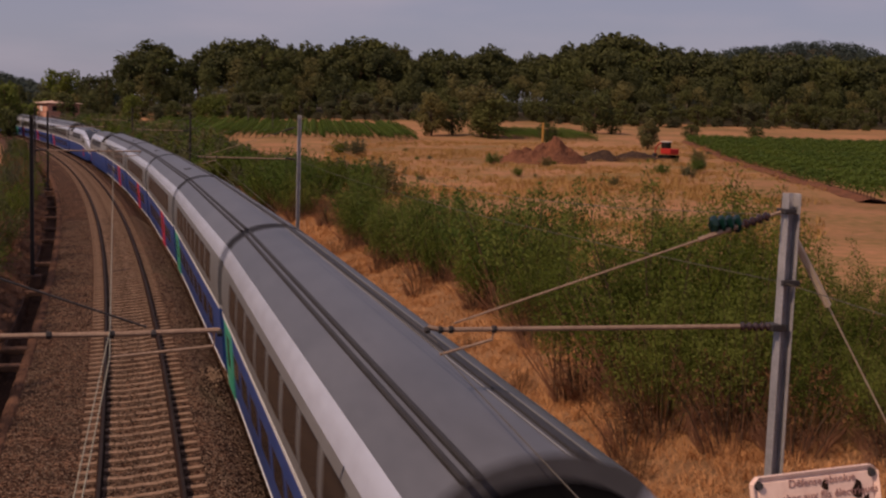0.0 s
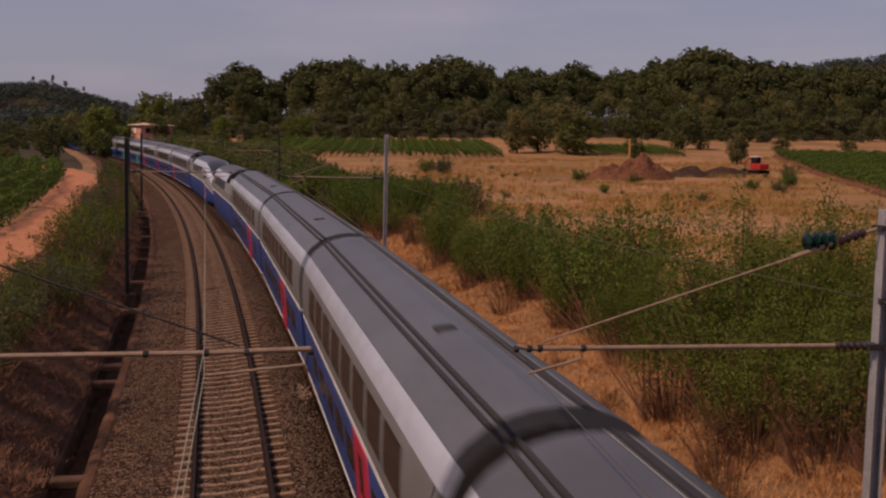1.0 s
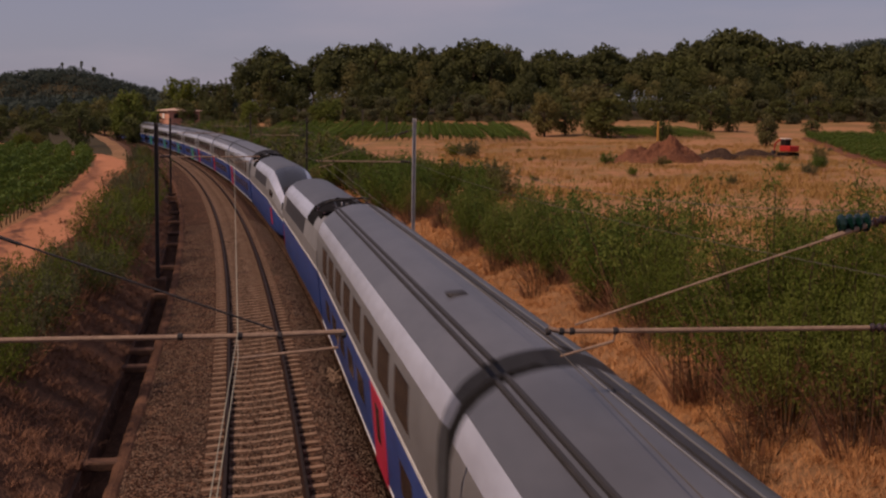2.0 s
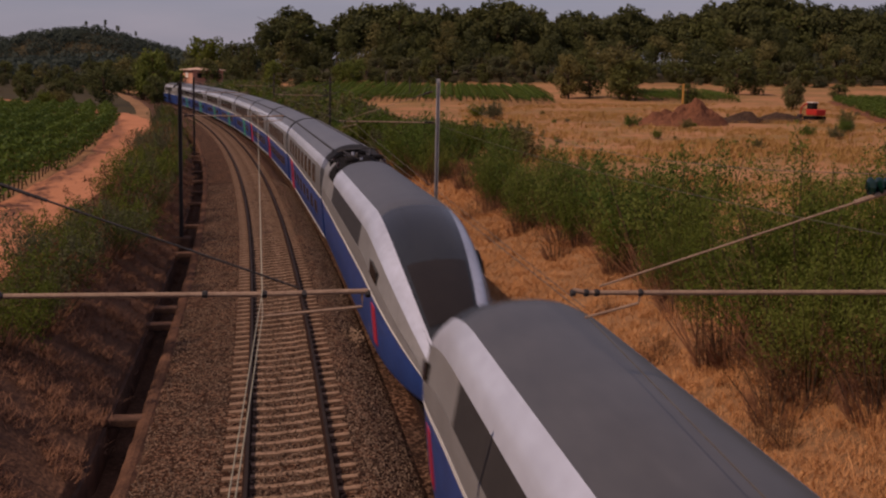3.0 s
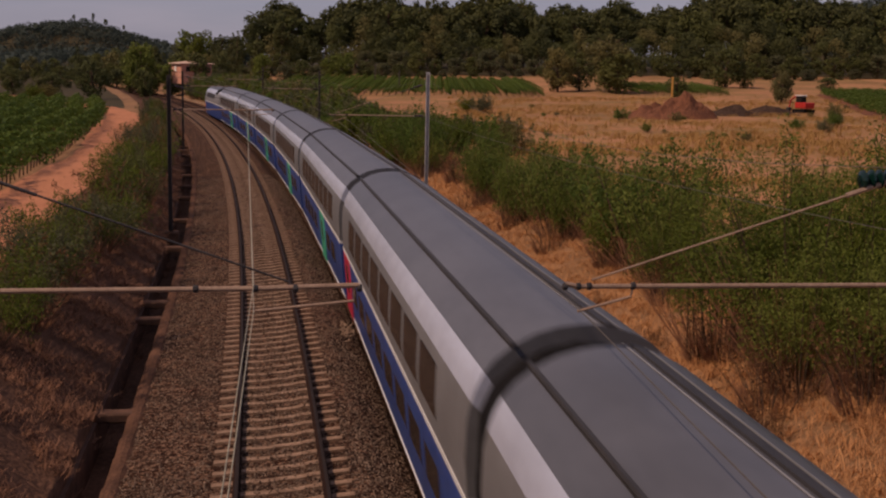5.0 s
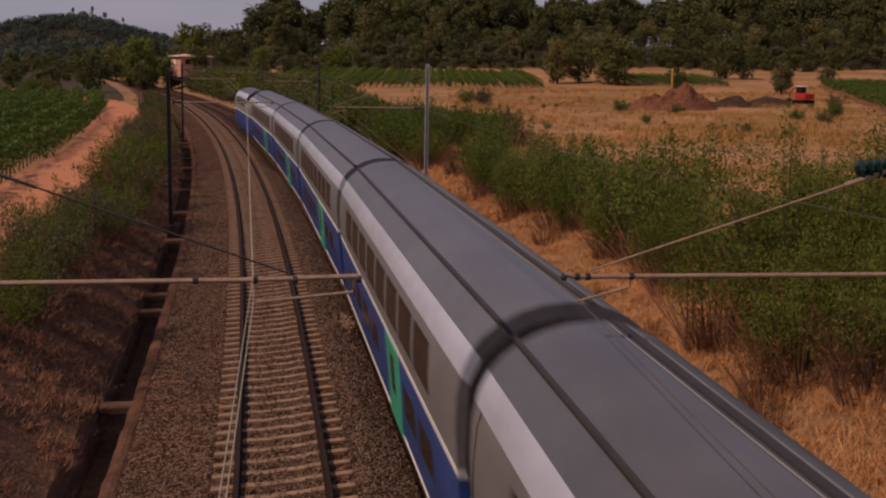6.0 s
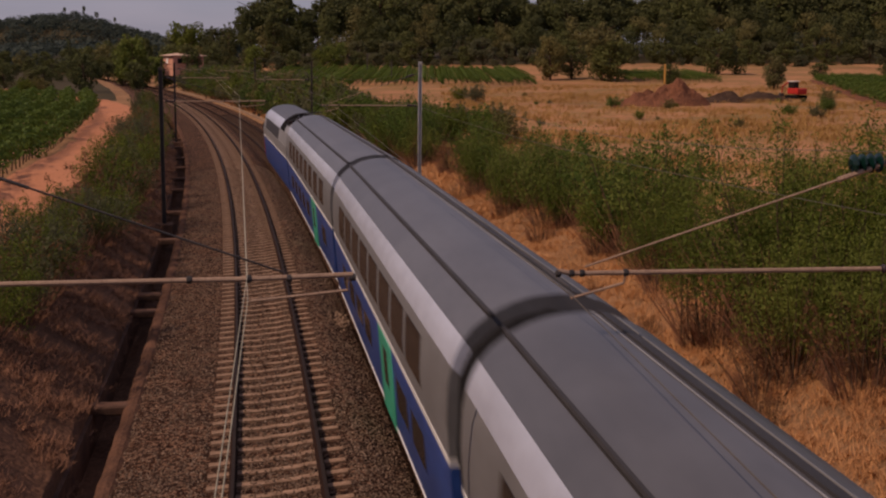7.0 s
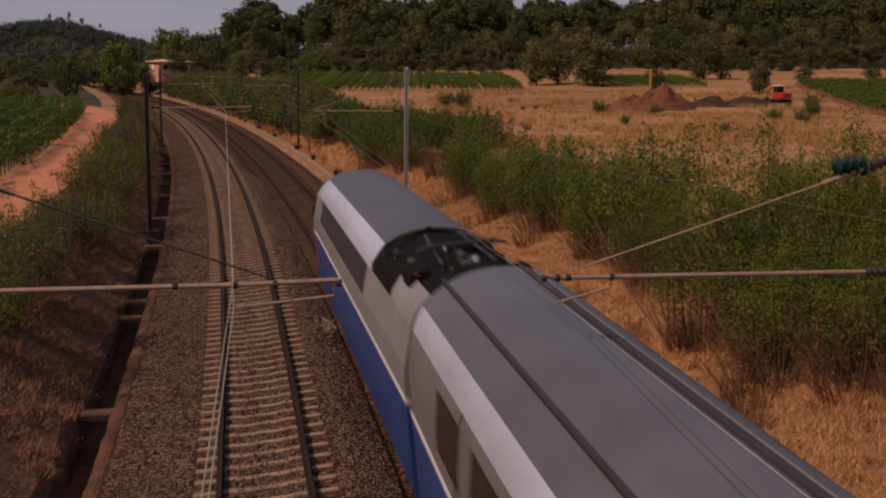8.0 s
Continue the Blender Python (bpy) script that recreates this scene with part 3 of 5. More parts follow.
def power_car():
    """Origin on the rails at mid length; the nose points along y."""
    h = LEN_P / 2
    t = thing("power_car", Matrix(), "streamlined electric power car, blue below, silver and grey above", "locomotive", "power cars of the train")
    ys = [-h + 0.15, -4, 0, 3, 4.4] + [4.4 + 6.5 * k / 14 for k in range(1, 15)]
    bm = bmesh.new()
    prof = [(1.34, 0.30), (1.43, 0.55), (1.44, 2.1), (1.41, 2.7), (1.33, 3.25), (1.22, 3.58), (1.02, 3.82), (0.6, 3.98), (0.0, 4.05)]
    rings = [[bm.verts.new((x * 0.96, y, 0.02 + z * 0.97)) for x, z in both(nose(prof, y))] for y in ys]
    loft(bm, rings)
    part("inner_shell", bm, M_BLACK, t)
    for side in (-1, 1):
        for name, pts, m, lab in (("lower_side", P_LOWER, M_BLUE, "blue lower side"), ("white_stripe", P_STRIPE, M_WHITE, "white stripe"),
                                  ("upper_side", P_UPPER, M_PGREY, "light grey upper side")):
            ob = part(name, nose_band(bmesh.new(), pts, ys, side), m, t, lab)
        part("roof_shoulder", nose_band(bmesh.new(), P_SHOULDER, [-h + 4.7] + ys[1:], side), M_SILVER, t, "silver curved roof shoulder")
        part("rear_shoulder", nose_band(bmesh.new(), P_SHOULDER, [-h + 0.15, -h + 2.2], side), M_PGREY, t, "grey rear roof corner")
        part("side_grille", nose_band(bmesh.new(), P_GRILLE, [-h + 5.2, -4, 0, 2.4, 3.7], side), M_STEELDARK, t, "dark side air grille")
        part("cab_side", nose_band(bmesh.new(), P_GRILLE, [3.7, 4.4] + ys[5:], side), M_PGREY, t, "silver cab side")
        part("rear_side", nose_band(bmesh.new(), P_GRILLE, [-h + 0.15, -h + 5.2], side), M_PGREY, t)
        bm = bmesh.new()
        nose_band(bm, [(1.46, 2.72), (1.41, 3.08)], [6.35, 6.75, 7.1], side)
        part("cab_window", bm, M_GLASS, t, "small dark cab side window")
        bm = bmesh.new()
        nose_band(bm, [(1.452, 0.75), (1.455, 1.8)], [6.2, 6.7], side)
        part("cab_door_panel", bm, M_RED, t, "red marking beside the cab")
        bm = bmesh.new()
        nose_band(bm, [(1.10, 2.35), (1.0, 2.75)], [10.1, 10.5], side)
        part("headlight", bm, M_GLASS, t, "dark headlight glass")
    part("roof", nose_band(bmesh.new(), P_TOP, [-h + 4.7] + ys[1:7]), M_ROOFDARK, t, "dark grey roof")
    part("nose_cover", nose_band(bmesh.new(), P_TOP, ys[6:]), M_NOSE, t, "glossy dark cover running down the nose")
    part("rear_roof", nose_band(bmesh.new(), P_TOP, [-h + 0.15, -h + 0.45]), M_BLACK, t)
    bm = bmesh.new()
    nose_band(bm, [(0.80, 3.945), (0.6, 4.02), (0.0, 4.085)], [8.1, 8.4, 8.7, 9.1, 9.5, 9.8])
    part("windscreen", bm, M_GLASS, t, "dark sloping windscreen")
    bm = bmesh.new()
    box(bm, (0, -h + 3.0, 3.30), (2.3, 4.0, 0.1))
    for x, y, sx, sy, sz in ((-0.85, 1.6, 0.4, 0.7, 0.62), (0.2, 0.9, 0.5, 0.4, 0.72), (0.35, 3.0, 0.5, 0.7, 0.7), (-0.6, 4.2, 0.5, 0.6, 0.5), (0.7, 4.3, 0.4, 0.5, 0.45), (0.7, 1.5, 0.5, 0.6, 0.4), (-0.5, 3.3, 0.6, 0.5, 0.4), (0.8, 3.2, 0.35, 0.8, 0.45), (0.1, 2.4, 0.9, 0.3, 0.3)):
        box(bm, (x, -h + y, 3.34 + sz / 2), (sx, sy, sz), bevel=0.05)
    part("roof_equipment", bm, M_BLACK, t, "black electrical gear in the roof well")
    rng = random.Random(77)
    for k in range(36):
        bm = bmesh.new()
        p = Vector((rng.uniform(-1.05, 1.05), -h + rng.uniform(0.7, 4.5), 3.6))
        top = 4.12 - 0.28 * abs(p.x) + rng.uniform(-0.2, 0.05)
        if k % 3 == 0:
            box(bm, (p.x, p.y, (3.4 + top) / 2), (rng.uniform(0.12, 0.4), rng.uniform(0.15, 0.5), top - 3.4), pose(0, 0, 0), 0.03)
        elif k % 3 == 1:
            tube(bm, [(p.x, p.y, 3.4), (p.x, p.y, top)], [0.07, 0.05], 8)
        else:
            tube(bm, [(p.x, p.y, top - 0.1), (p.x * 0.4, p.y + rng.uniform(-0.8, 0.8), top), (p.x * -0.3, p.y + rng.uniform(-0.8, 0.8), top - 0.05)], 0.03, 6)
        part("roof_fitting", bm, M_SILVER if k % 9 == 1 else M_BLACK if k % 2 else M_STEELDARK, t, "small roof fitting")
    for x in (-0.9, -0.3, 0.4, 0.9):
        for y in (1.3, 3.3):
            bm = bmesh.new()
            disc_stack(bm, (x, -h + y, 3.5), (x, -h + y, 3.95), 0.08, 4, 0.04)
            part("roof_insulator", bm, M_INSULBR, t, "brown porcelain insulator")
    bm = bmesh.new()
    for x in (-0.45, 0.45):
        tube(bm, [(x, -h + 1.2, 4.02), (x * 0.7, -h + 3.4, 4.14)], 0.035, 6)
        tube(bm, [(x * 0.7, -h + 3.4, 4.14), (x * 1.2, -h + 1.7, 4.24)], 0.03, 6)
    tube(bm, [(-0.8, -h + 1.7, 4.2), (-0.55, -h + 1.7, 4.27), (0.55, -h + 1.7, 4.27), (0.8, -h + 1.7, 4.2)], 0.03, 6)
    part("pantograph", bm, M_STEELDARK, t, "folded pantograph")
    bm = bmesh.new()
    tube(bm, [(-1.2, -h + 4.7, 3.4), (-0.9, -h + 4.7, 3.78), (0, -h + 4.7, 4.03), (0.9, -h + 4.7, 3.78), (1.2, -h + 4.7, 3.4)], 0.05, 6)
    part("well_rim", bm, M_BLACK, t)
    bm = bmesh.new()
    prism(bm, both([(1.3, 0.6), (1.36, 2.5), (1.2, 3.4), (0.9, 3.7), (0, 3.85)]), -h - 0.2, -h + 0.16)
    part("rear_bellows", bm, M_BLACK, t, "black rubber gangway bellows")
    bogie(t, -6.5), bogie(t, 5.2)
    return stretch(t)


def head(t):
    """s of the joint behind the second set's leading power car."""
    return 149.6 - 34.9 * t - 0.17 * t * t


def make_train():
    """Vehicles with the distance of their middles behind head(), and whether they face back."""
    long_t, mid_t = 21.845, 18.7
    out = []
    # second set: power car, eight coaches, power car
    red = trailer(mid_t, mid_t / 2 - 1.5, M_RED, (-0.76,), None)
    red_long = trailer(long_t + 0.9, long_t / 2 - 3.2, M_RED, (-0.76,), None)
    green = trailer(mid_t, -mid_t / 2 + 7.0, M_GREEN, (-0.76,), None)
    green_long = trailer(long_t, -long_t / 2 + 7.0, M_GREEN, (-0.76,), None)
    loco = power_car()
    out.append((loco, -LEN_P / 2 - 0.9, True))
    d = -0.9
    for k in range(8):
        base, L = [(red_long, long_t + 0.9), (red, mid_t), (red, mid_t), (green, mid_t), (green, mid_t), (green, mid_t), (green, mid_t), (green_long, long_t)][k]
        ob = base if k in (0, 1, 3, 7) else copy_thing(base, Matrix())
        out.append((ob, d + L / 2, False))
        d += L
    out.append((copy_thing(loco, Matrix()), d + LEN_P / 2, False))
    # first set, tail end
    d = -LEN_P * 2 - 0.5
    out.append((copy_thing(loco, Matrix()), d + LEN_P / 2, False))
    red1 = trailer(mid_t, -mid_t / 2 + 6.8, M_RED, (-0.575, -0.70), -4.2)
    red1_long = trailer(long_t, -long_t / 2 + 6.8, M_RED, (-0.575, -0.70), -6.2)
    green1 = trailer(mid_t, mid_t / 2 - 1.7, M_GREEN, (-0.575, -0.70), None)
    for k, (base, L) in enumerate([(red1_long, long_t), (red1, mid_t), (red1, mid_t), (green1, mid_t), (green1, mid_t)]):
        d -= L
        ob = base if k in (0, 1, 3) else copy_thing(base, Matrix())
        out.append((ob, d + L / 2, False))
    return out


TRAIN = make_train()


def motions():
    for ob, d, turned in TRAIN:
        rows = []
        for k in range(17):
            t = k * 0.5
            m = along(STRETCH * (head(t) + d), GAP, cant_z(0) - DROP, CANT)
            rows.append((t, m @ pose(0, 0, 0, 0, 0, 180) if turned else m))
        walk(ob, rows)


# ---- overhead line ----
def mast(s, off, z0, z1, side, material, arm_z, wire_off, label, tie_z, detail=True, width=0.15):
    """An H-section mast with its bracket arm; all in the mast's own space: x across the line, z from the rails."""
    t = thing("catenary_mast", along(s, off), label, "catenary mast", "overhead line masts")
    bm = bmesh.new()
    w = width
    for x in (-w / 2, w / 2):
        box(bm, (x, 0, (z0 + z1) / 2), (0.018, w, z1 - z0), bevel=0.004)
    box(bm, (0, w * 0.4, (z0 + z1) / 2), (w - 0.018, 0.012, z1 - z0))
    part("post", bm, material, t)
    bm = bmesh.new()
    box(bm, (0, 0, z0 + 0.1), (0.7, 0.7, 0.5), bevel=0.03)
    part("footing", bm, M_CONCRETE, t, "concrete footing")
    x1 = wire_off - off
    d = 1 if x1 > 0 else -1
    bm = bmesh.new()
    disc_stack(bm, (d * 0.16, 0, arm_z), (d * 0.58, 0, arm_z + 0.01), 0.055, 5, 0.03)
    part("arm_insulator", bm, M_INSULBR, t, "brown ribbed insulator")
    bm = bmesh.new()
    reach = x1 + d * (1.1 if off < 0 else 0.15)
    tube(bm, [(d * 0.58, 0, arm_z + 0.01), (x1, 0, arm_z + 0.02), (reach, 0, arm_z + 0.05)], 0.028, 8)
    arm = part("arm_tube", bm, M_TUBE, t, "rusty horizontal bracket tube")
    for x in (x1, x1 + d * (0.42 if off < 0 else -0.12), reach, x1 - d * 0.62):
        bm = bmesh.new()
        tube(bm, [(x - 0.03, 0, arm_z + 0.02), (x - 0.02, 0, arm_z + 0.02), (x + 0.02, 0, arm_z + 0.02), (x + 0.03, 0, arm_z + 0.02)], [0.03, 0.042, 0.042, 0.03], 8)
        part("clamp", bm, M_STEELDARK, arm, "dark steel clamp")
    bm = bmesh.new()
    if off < 0:
        tube(bm, [(reach - d * 0.06, 0, arm_z + 0.03), (reach - d * 0.06, 0, arm_z - 0.12), (x1, 0, arm_z - 0.22)], 0.016, 6)
    else:
        tube(bm, [(x1 - d * 0.62, 0, arm_z), (x1 - d * 0.60, 0, arm_z - 0.10), (x1, 0, arm_z - 0.26)], 0.016, 6)
    part("steady_arm", bm, M_TUBE, t, "thin steady arm")
    bm = bmesh.new()
    a, b = Vector((d * 0.1, 0, tie_z)), Vector((x1 - d * 0.15 if off > 0 else x1 + d * 0.35, 0, arm_z + 0.09))
    tube(bm, [a.lerp(b, 0.26), b], 0.012, 6)
    part("tie_rod", bm, M_TUBE if off > 0 else M_STEELDARK, t, "sloping tie rod")
    bm = bmesh.new()
    disc_stack(bm, a.lerp(b, 0.045), a.lerp(b, 0.13), 0.06, 4, 0.035)
    part("tie_insulator", bm, M_INSULBR, t, "brown ribbed insulator")
    if detail and off > 0:
        bm = bmesh.new()
        c, e = Vector((d * 0.62, 0.05, tie_z - 0.16)), Vector((d * 1.02, 0.05, tie_z - 0.18))
        disc_stack(bm, c, e, 0.115, 4, 0.04)
        part("glass_insulator", bm, M_INSUL, t, "dark green glass insulator stack")
        bm = bmesh.new()
        tube(bm, [a, a.lerp(b, 0.05)], 0.02, 6)
        part("hook", bm, M_TUBE, t, "rusty hook at the mast")
        bm = bmesh.new()
        tube(bm, [a.lerp(b, 0.13), a.lerp(b, 0.27)], 0.03, 6)
        part("link", bm, M_TUBE, t, "rusty insulator link")
        for c, sz in (((0, -w / 2 - 0.02, 5.2), (w + 0.08, 0.05, 0.07)), ((d * 0.1, 0, arm_z), (0.2, 0.2, 0.08)), ((d * 0.06, 0, tie_z), (0.16, 0.2, 0.06))):
            bm = bmesh.new()
            box(bm, c, sz, bevel=0.008)
            part("bracket", bm, M_STEELDARK, t, "steel bracket plate")
        bm = bmesh.new()
        tube(bm, [(0.1, 0.05, 5.72), (0.62, 0.05, 4.9)], 0.045, 6)
        tube(bm, [(0.62, 0.05, 4.9), (2.6, 0.2, 1.9), (3.6, 0.3, 0.3)], 0.012, 5)
        part("guy_wire", bm, M_GUY, t, "guy rod and wire to the ground")
    else:
        bm = bmesh.new()
        tube(bm, [a, a.lerp(b, 0.05)], 0.02, 6)
        part("hook", bm, M_STEELDARK, t)
        bm = bmesh.new()
        tube(bm, [a.lerp(b, 0.13), a.lerp(b, 0.27)], 0.02, 6)
        part("link", bm, M_STEELDARK, t)
    return t


def wire(name, pts, r, label, sag=0.0, material=None):
    bm = bmesh.new()
    path = []
    for a, b in zip(pts, pts[1:]):
        path += [Vector(a).lerp(Vector(b), k / 8) - Vector((0, 0, sag * 4 * (k / 8) * (1 - k / 8))) for k in range(8)]
    tube(bm, path + [Vector(pts[-1])], r, 5)
    tagged(part(name, bm, material or M_WIREDULL), label, "wire", "overhead wires")


def build_overhead():
    mast(12.5, -3.62, -0.9, 6.3, 1, M_GALV, 4.66, -0.38, "galvanised catenary mast with a rusty bracket beside the ditch", 6.0)
    mast(12.5, 7.37, -0.4, 6.26, -1, M_GALV, 4.66, 3.13, "galvanised catenary mast with green glass insulators", 6.05)
    for s, zt in ((51.2, 6.42), (99.0, 6.2), (147, 6.2)):
        mast(s, -3.62, -0.5, zt, 1, M_POLE, 5.0, -0.4, "dark weathered catenary mast beside the ditch", zt - 0.4, False, 0.15)
    for s, zt, o in ((51.2, 6.75, 7.35), (101.0, 6.4, 7.7), (149, 6.4, 7.7)):
        mast(s, o, -0.5, zt, -1, M_GALV if s < 60 else M_POLE, 4.85, 3.2, "steel catenary mast on the dry grass verge", zt - 0.5, False, 0.13)
    for o, near, lift, m in ((-0.40, -0.36, 0.28, M_WIRE), (3.13, 1.5, 0.07, M_WIREDULL)):
        stops = [(-30, 4.45), (12.5, 4.44), (51.2, 4.85), (99, 4.95), (147, 5.0), (195, 5.0)]
        wire("contact_wire", [at(s, o if s > 0 else near, z) for s, z in stops], 0.006, "bare copper contact wire over the track", 0.0, m)
        wire("messenger_wire", [at(s, o if s > 0 else near, z + (lift if s < 20 else 0.4)) for s, z in (stops if o < 0 else stops[1:])], 0.005, "bare messenger wire over the track", 0.03, m)
    wire("feeder_wire", [at(-30, 7.2, 5.4), at(12.5, 7.3, 5.2), at(51.2, 7.1, 4.9), at(101, 7.5, 5.3), at(149, 7.5, 5.3)], 0.005, "thin feeder wire along the masts", 0.25)
    wire("feeder_wire", [at(12.5, 7.3, 6.0), at(51.2, 7.25, 6.5), at(101, 7.5, 6.2), at(149, 7.5, 6.2)], 0.005, "thin feeder wire along the masts", 0.9)


def build_bridge():
    """The road bridge under the camera, with the screen that carries the warning sign."""
    b = thing("road_bridge", along(0, 1.8), "low concrete road bridge over both tracks", "bridge", kind="structure")
    bm = bmesh.new()
    box(bm, (0, -2.2, 5.35), (26, 8, 0.36), bevel=0.03)
    part("deck", bm, M_CONCRETE, b)
    bm = bmesh.new()
    box(bm, (0, 1.65, 5.75), (26, 0.25, 0.5), bevel=0.03)
    part("parapet", bm, M_CONCRETE, b)
    bm = bmesh.new()
    box(bm, (0, 2.35, 5.55), (26, 1.2, 0.03))
    part("safety_screen", bm, M_GALV, b, "steel safety screen over the wires")
    for x in (-12.2, 12.2):
        bm = bmesh.new()
        box(bm, (x, -2.2, 2.3), (1.2, 7.4, 5.9), bevel=0.03)
        part("abutment", bm, M_CONCRETE, b)
    t = thing("warning_sign", along(3.05, 1.90, 5.885) @ pose(0, 0, 0, -12, -4, 0), "faded pinkish enamel warning sign with worn lettering", "sign")
    bm = bmesh.new()
    box(bm, (0, 0, 0), (0.42, 0.012, 0.30), bevel=0.02)
    part("plate", bm, M_SIGN, t)
    for txt, x, z in (("Défense absolue", 0.02, 0.108), ("de toucher aux fils électriques", 0.0, 0.066), ("même tombés à terre", 0.01, 0.024)):
        cu = bpy.data.curves.new("lettering", "FONT")
        cu.body, cu.size, cu.align_x, cu.extrude = txt, 0.034, "CENTER", 0.001
        tmp = bpy.data.objects.new("lettering", cu)
        me = bpy.data.meshes.new_from_object(tmp)
        me.materials.append(M_INK)
        ob = part("lettering", me, None, t, "worn dark lettering")
        ob.matrix_basis = pose(x, -0.0075, z, 90, 0, 0)
        bpy.data.objects.remove(tmp)
    for x, z in ((-0.19, 0.125), (0.19, 0.125), (-0.19, -0.125), (0.19, -0.125)):
        bm = bmesh.new()
        bmesh.ops.create_cone(bm, cap_ends=True, segments=12, radius1=0.014, radius2=0.011, depth=0.012, matrix=pose(x, -0.01, z, 90, 0, 0))
        part("bolt", bm, M_STEELDARK, t, "rusty bolt")
    rng = random.Random(5)
    for x, z, r in ((0.135, 0.075, 0.02), (0.165, 0.045, 0.014), (0.03, 0.10, 0.012), (0.04, 0.05, 0.01), (0.02, 0.02, 0.016), (0.15, 0.01, 0.02)):
        bm = bmesh.new()
        ring = [bm.verts.new((x + r * rng.uniform(0.5, 1.2) * math.cos(a), -0.0072, z + 1.6 * r * rng.uniform(0.5, 1.2) * math.sin(a))) for a in (k * 0.785 for k in range(8))]
        f = bm.faces.new(ring)
        e = bmesh.ops.extrude_face_region(bm, geom=[f])
        bmesh.ops.translate(bm, vec=(0, -0.001, 0), verts=[v for v in e["geom"] if isinstance(v, bmesh.types.BMVert)])
        part("rust_patch", bm, M_RAIL, t, "rust patch")
    for x in (-0.14, 0.14):
        bm = bmesh.new()
        tube(bm, [(x, 0.02, -0.34), (x, 0.02, 0.1)], 0.012, 6)
        part("bracket", bm, M_STEELDARK, t)


build_overhead()
build_bridge()


# ---- vegetation ----
def leaf_cloud(rng, blobs, per, size, flat=0.35, slim=1.0, up=0.0):
    """Small leaf faces on the skins of many clumps: verts and faces."""
    verts, faces = [], []
    for c, r in blobs:
        for _ in range(max(6, int(per * r * r))):
            d = Vector((rng.gauss(0, 1), rng.gauss(0, 1), rng.gauss(0, 1) + 0.25)).normalized()
            p = c + Vector((d.x * r, d.y * r, d.z * r * 0.95)) * rng.uniform(0.72, 1.06)
            nrm = (d + Vector((rng.uniform(-1, 1), rng.uniform(-1, 1), rng.uniform(-1, 1))) * flat * 1.6).normalized()
            u = nrm.orthogonal().normalized()
            u = (Matrix.Rotation(rng.uniform(0, 6.28), 3, nrm) @ u)
            if up:
                u = (u * (1 - up) + Vector((0, 0, 1)) * up).normalized()
            w = nrm.cross(u).normalized()
            a = size * rng.uniform(0.6, 1.3)
            b = len(verts)
            verts += [p - u * a * 0.5, p + w * a * 0.32 * slim, p + u * a * 0.6, p - w * a * 0.30 * slim]
            faces.append((b, b + 1, b + 2, b + 3))
    return verts, faces


def branches(bm, rng, base, height, r, n, spread_r, start=0.35):
    top = Vector((rng.uniform(-0.4, 0.4), rng.uniform(-0.4, 0.4), height))
    mid = Vector((rng.uniform(-0.25, 0.25), rng.uniform(-0.25, 0.25), height * 0.5))
    tube(bm, [Vector(base), mid, top], [r, r * 0.75, r * 0.3], 7)
    tips = []
    for k in range(n):
        h = height * (start + (0.95 - start) * k / n)
        a = k * 2.4 + rng.uniform(-0.4, 0.4)
        q = Vector(base).lerp(mid, h / height * 2) if h < height / 2 else mid.lerp(top, h / height * 2 - 1)
        e = q + Vector((math.cos(a) * spread_r, math.sin(a) * spread_r, spread_r * rng.uniform(0.3, 0.7))) * rng.uniform(0.6, 1.0)
        tube(bm, [q, q.lerp(e, 0.5) + Vector((0, 0, 0.15)), e], [r * 0.35, r * 0.22, r * 0.08], 5)
        tips.append(e)
    return tips


def make_tree(kind, seed, leaf, label):
    """A tree ten metres high with trunk, limbs and a ragged crown."""
    rng = random.Random(seed)
    t = thing("tree", Matrix(), label, "tree", "trees of the wood")
    bm = bmesh.new()
    blobs = []
    if kind == "pine":
        tips = branches(bm, rng, (0, 0, 0), 8.6, 0.2, 12, 2.3, 0.4)
        for _ in range(44):
            d = Vector((rng.gauss(0, 1), rng.gauss(0, 1), rng.gauss(0, 1) + 0.2)).normalized() * rng.uniform(0.55, 1.0)
            wide = 2.3 + 0.5 * math.sin(3 * math.atan2(d.y, d.x) + seed)
            blobs.append((Vector((d.x * wide, d.y * wide, 6.3 + d.z * 3.0)), rng.uniform(0.5, 1.0)))
    elif kind == "cypress":
        tips = branches(bm, rng, (0, 0, 0), 9.0, 0.15, 8, 0.6, 0.1)
        for k in range(18):
            z = 0.8 + 8.8 * k / 17
            w = 1.15 * (1 - (z / 10) ** 2.2) + 0.15
            blobs.append((Vector((rng.uniform(-0.3, 0.3), rng.uniform(-0.3, 0.3), z)), w * rng.uniform(0.75, 1.0)))
    else:
        tips = branches(bm, rng, (0, 0, 0), 8.2, 0.26, 13, 3.0, 0.18)
        for _ in range(50):
            d = Vector((rng.gauss(0, 1), rng.gauss(0, 1), rng.gauss(0, 1))).normalized() * rng.uniform(0.55, 1.0)
            wide = 2.9 + 0.6 * math.sin(2 * math.atan2(d.y, d.x) + seed) + 0.3 * d.z
            blobs.append((Vector((d.x * wide, d.y * wide, 5.0 + d.z * 4.1)), rng.uniform(0.6, 1.15)))
    part("trunk", bm, M_BARK, t, "grey-brown trunk and limbs")
    v, f = leaf_cloud(rng, blobs, 75, 0.44, 0.55)
    quads("crown", v, f, leaf, t, "ragged dense crown")
    return t


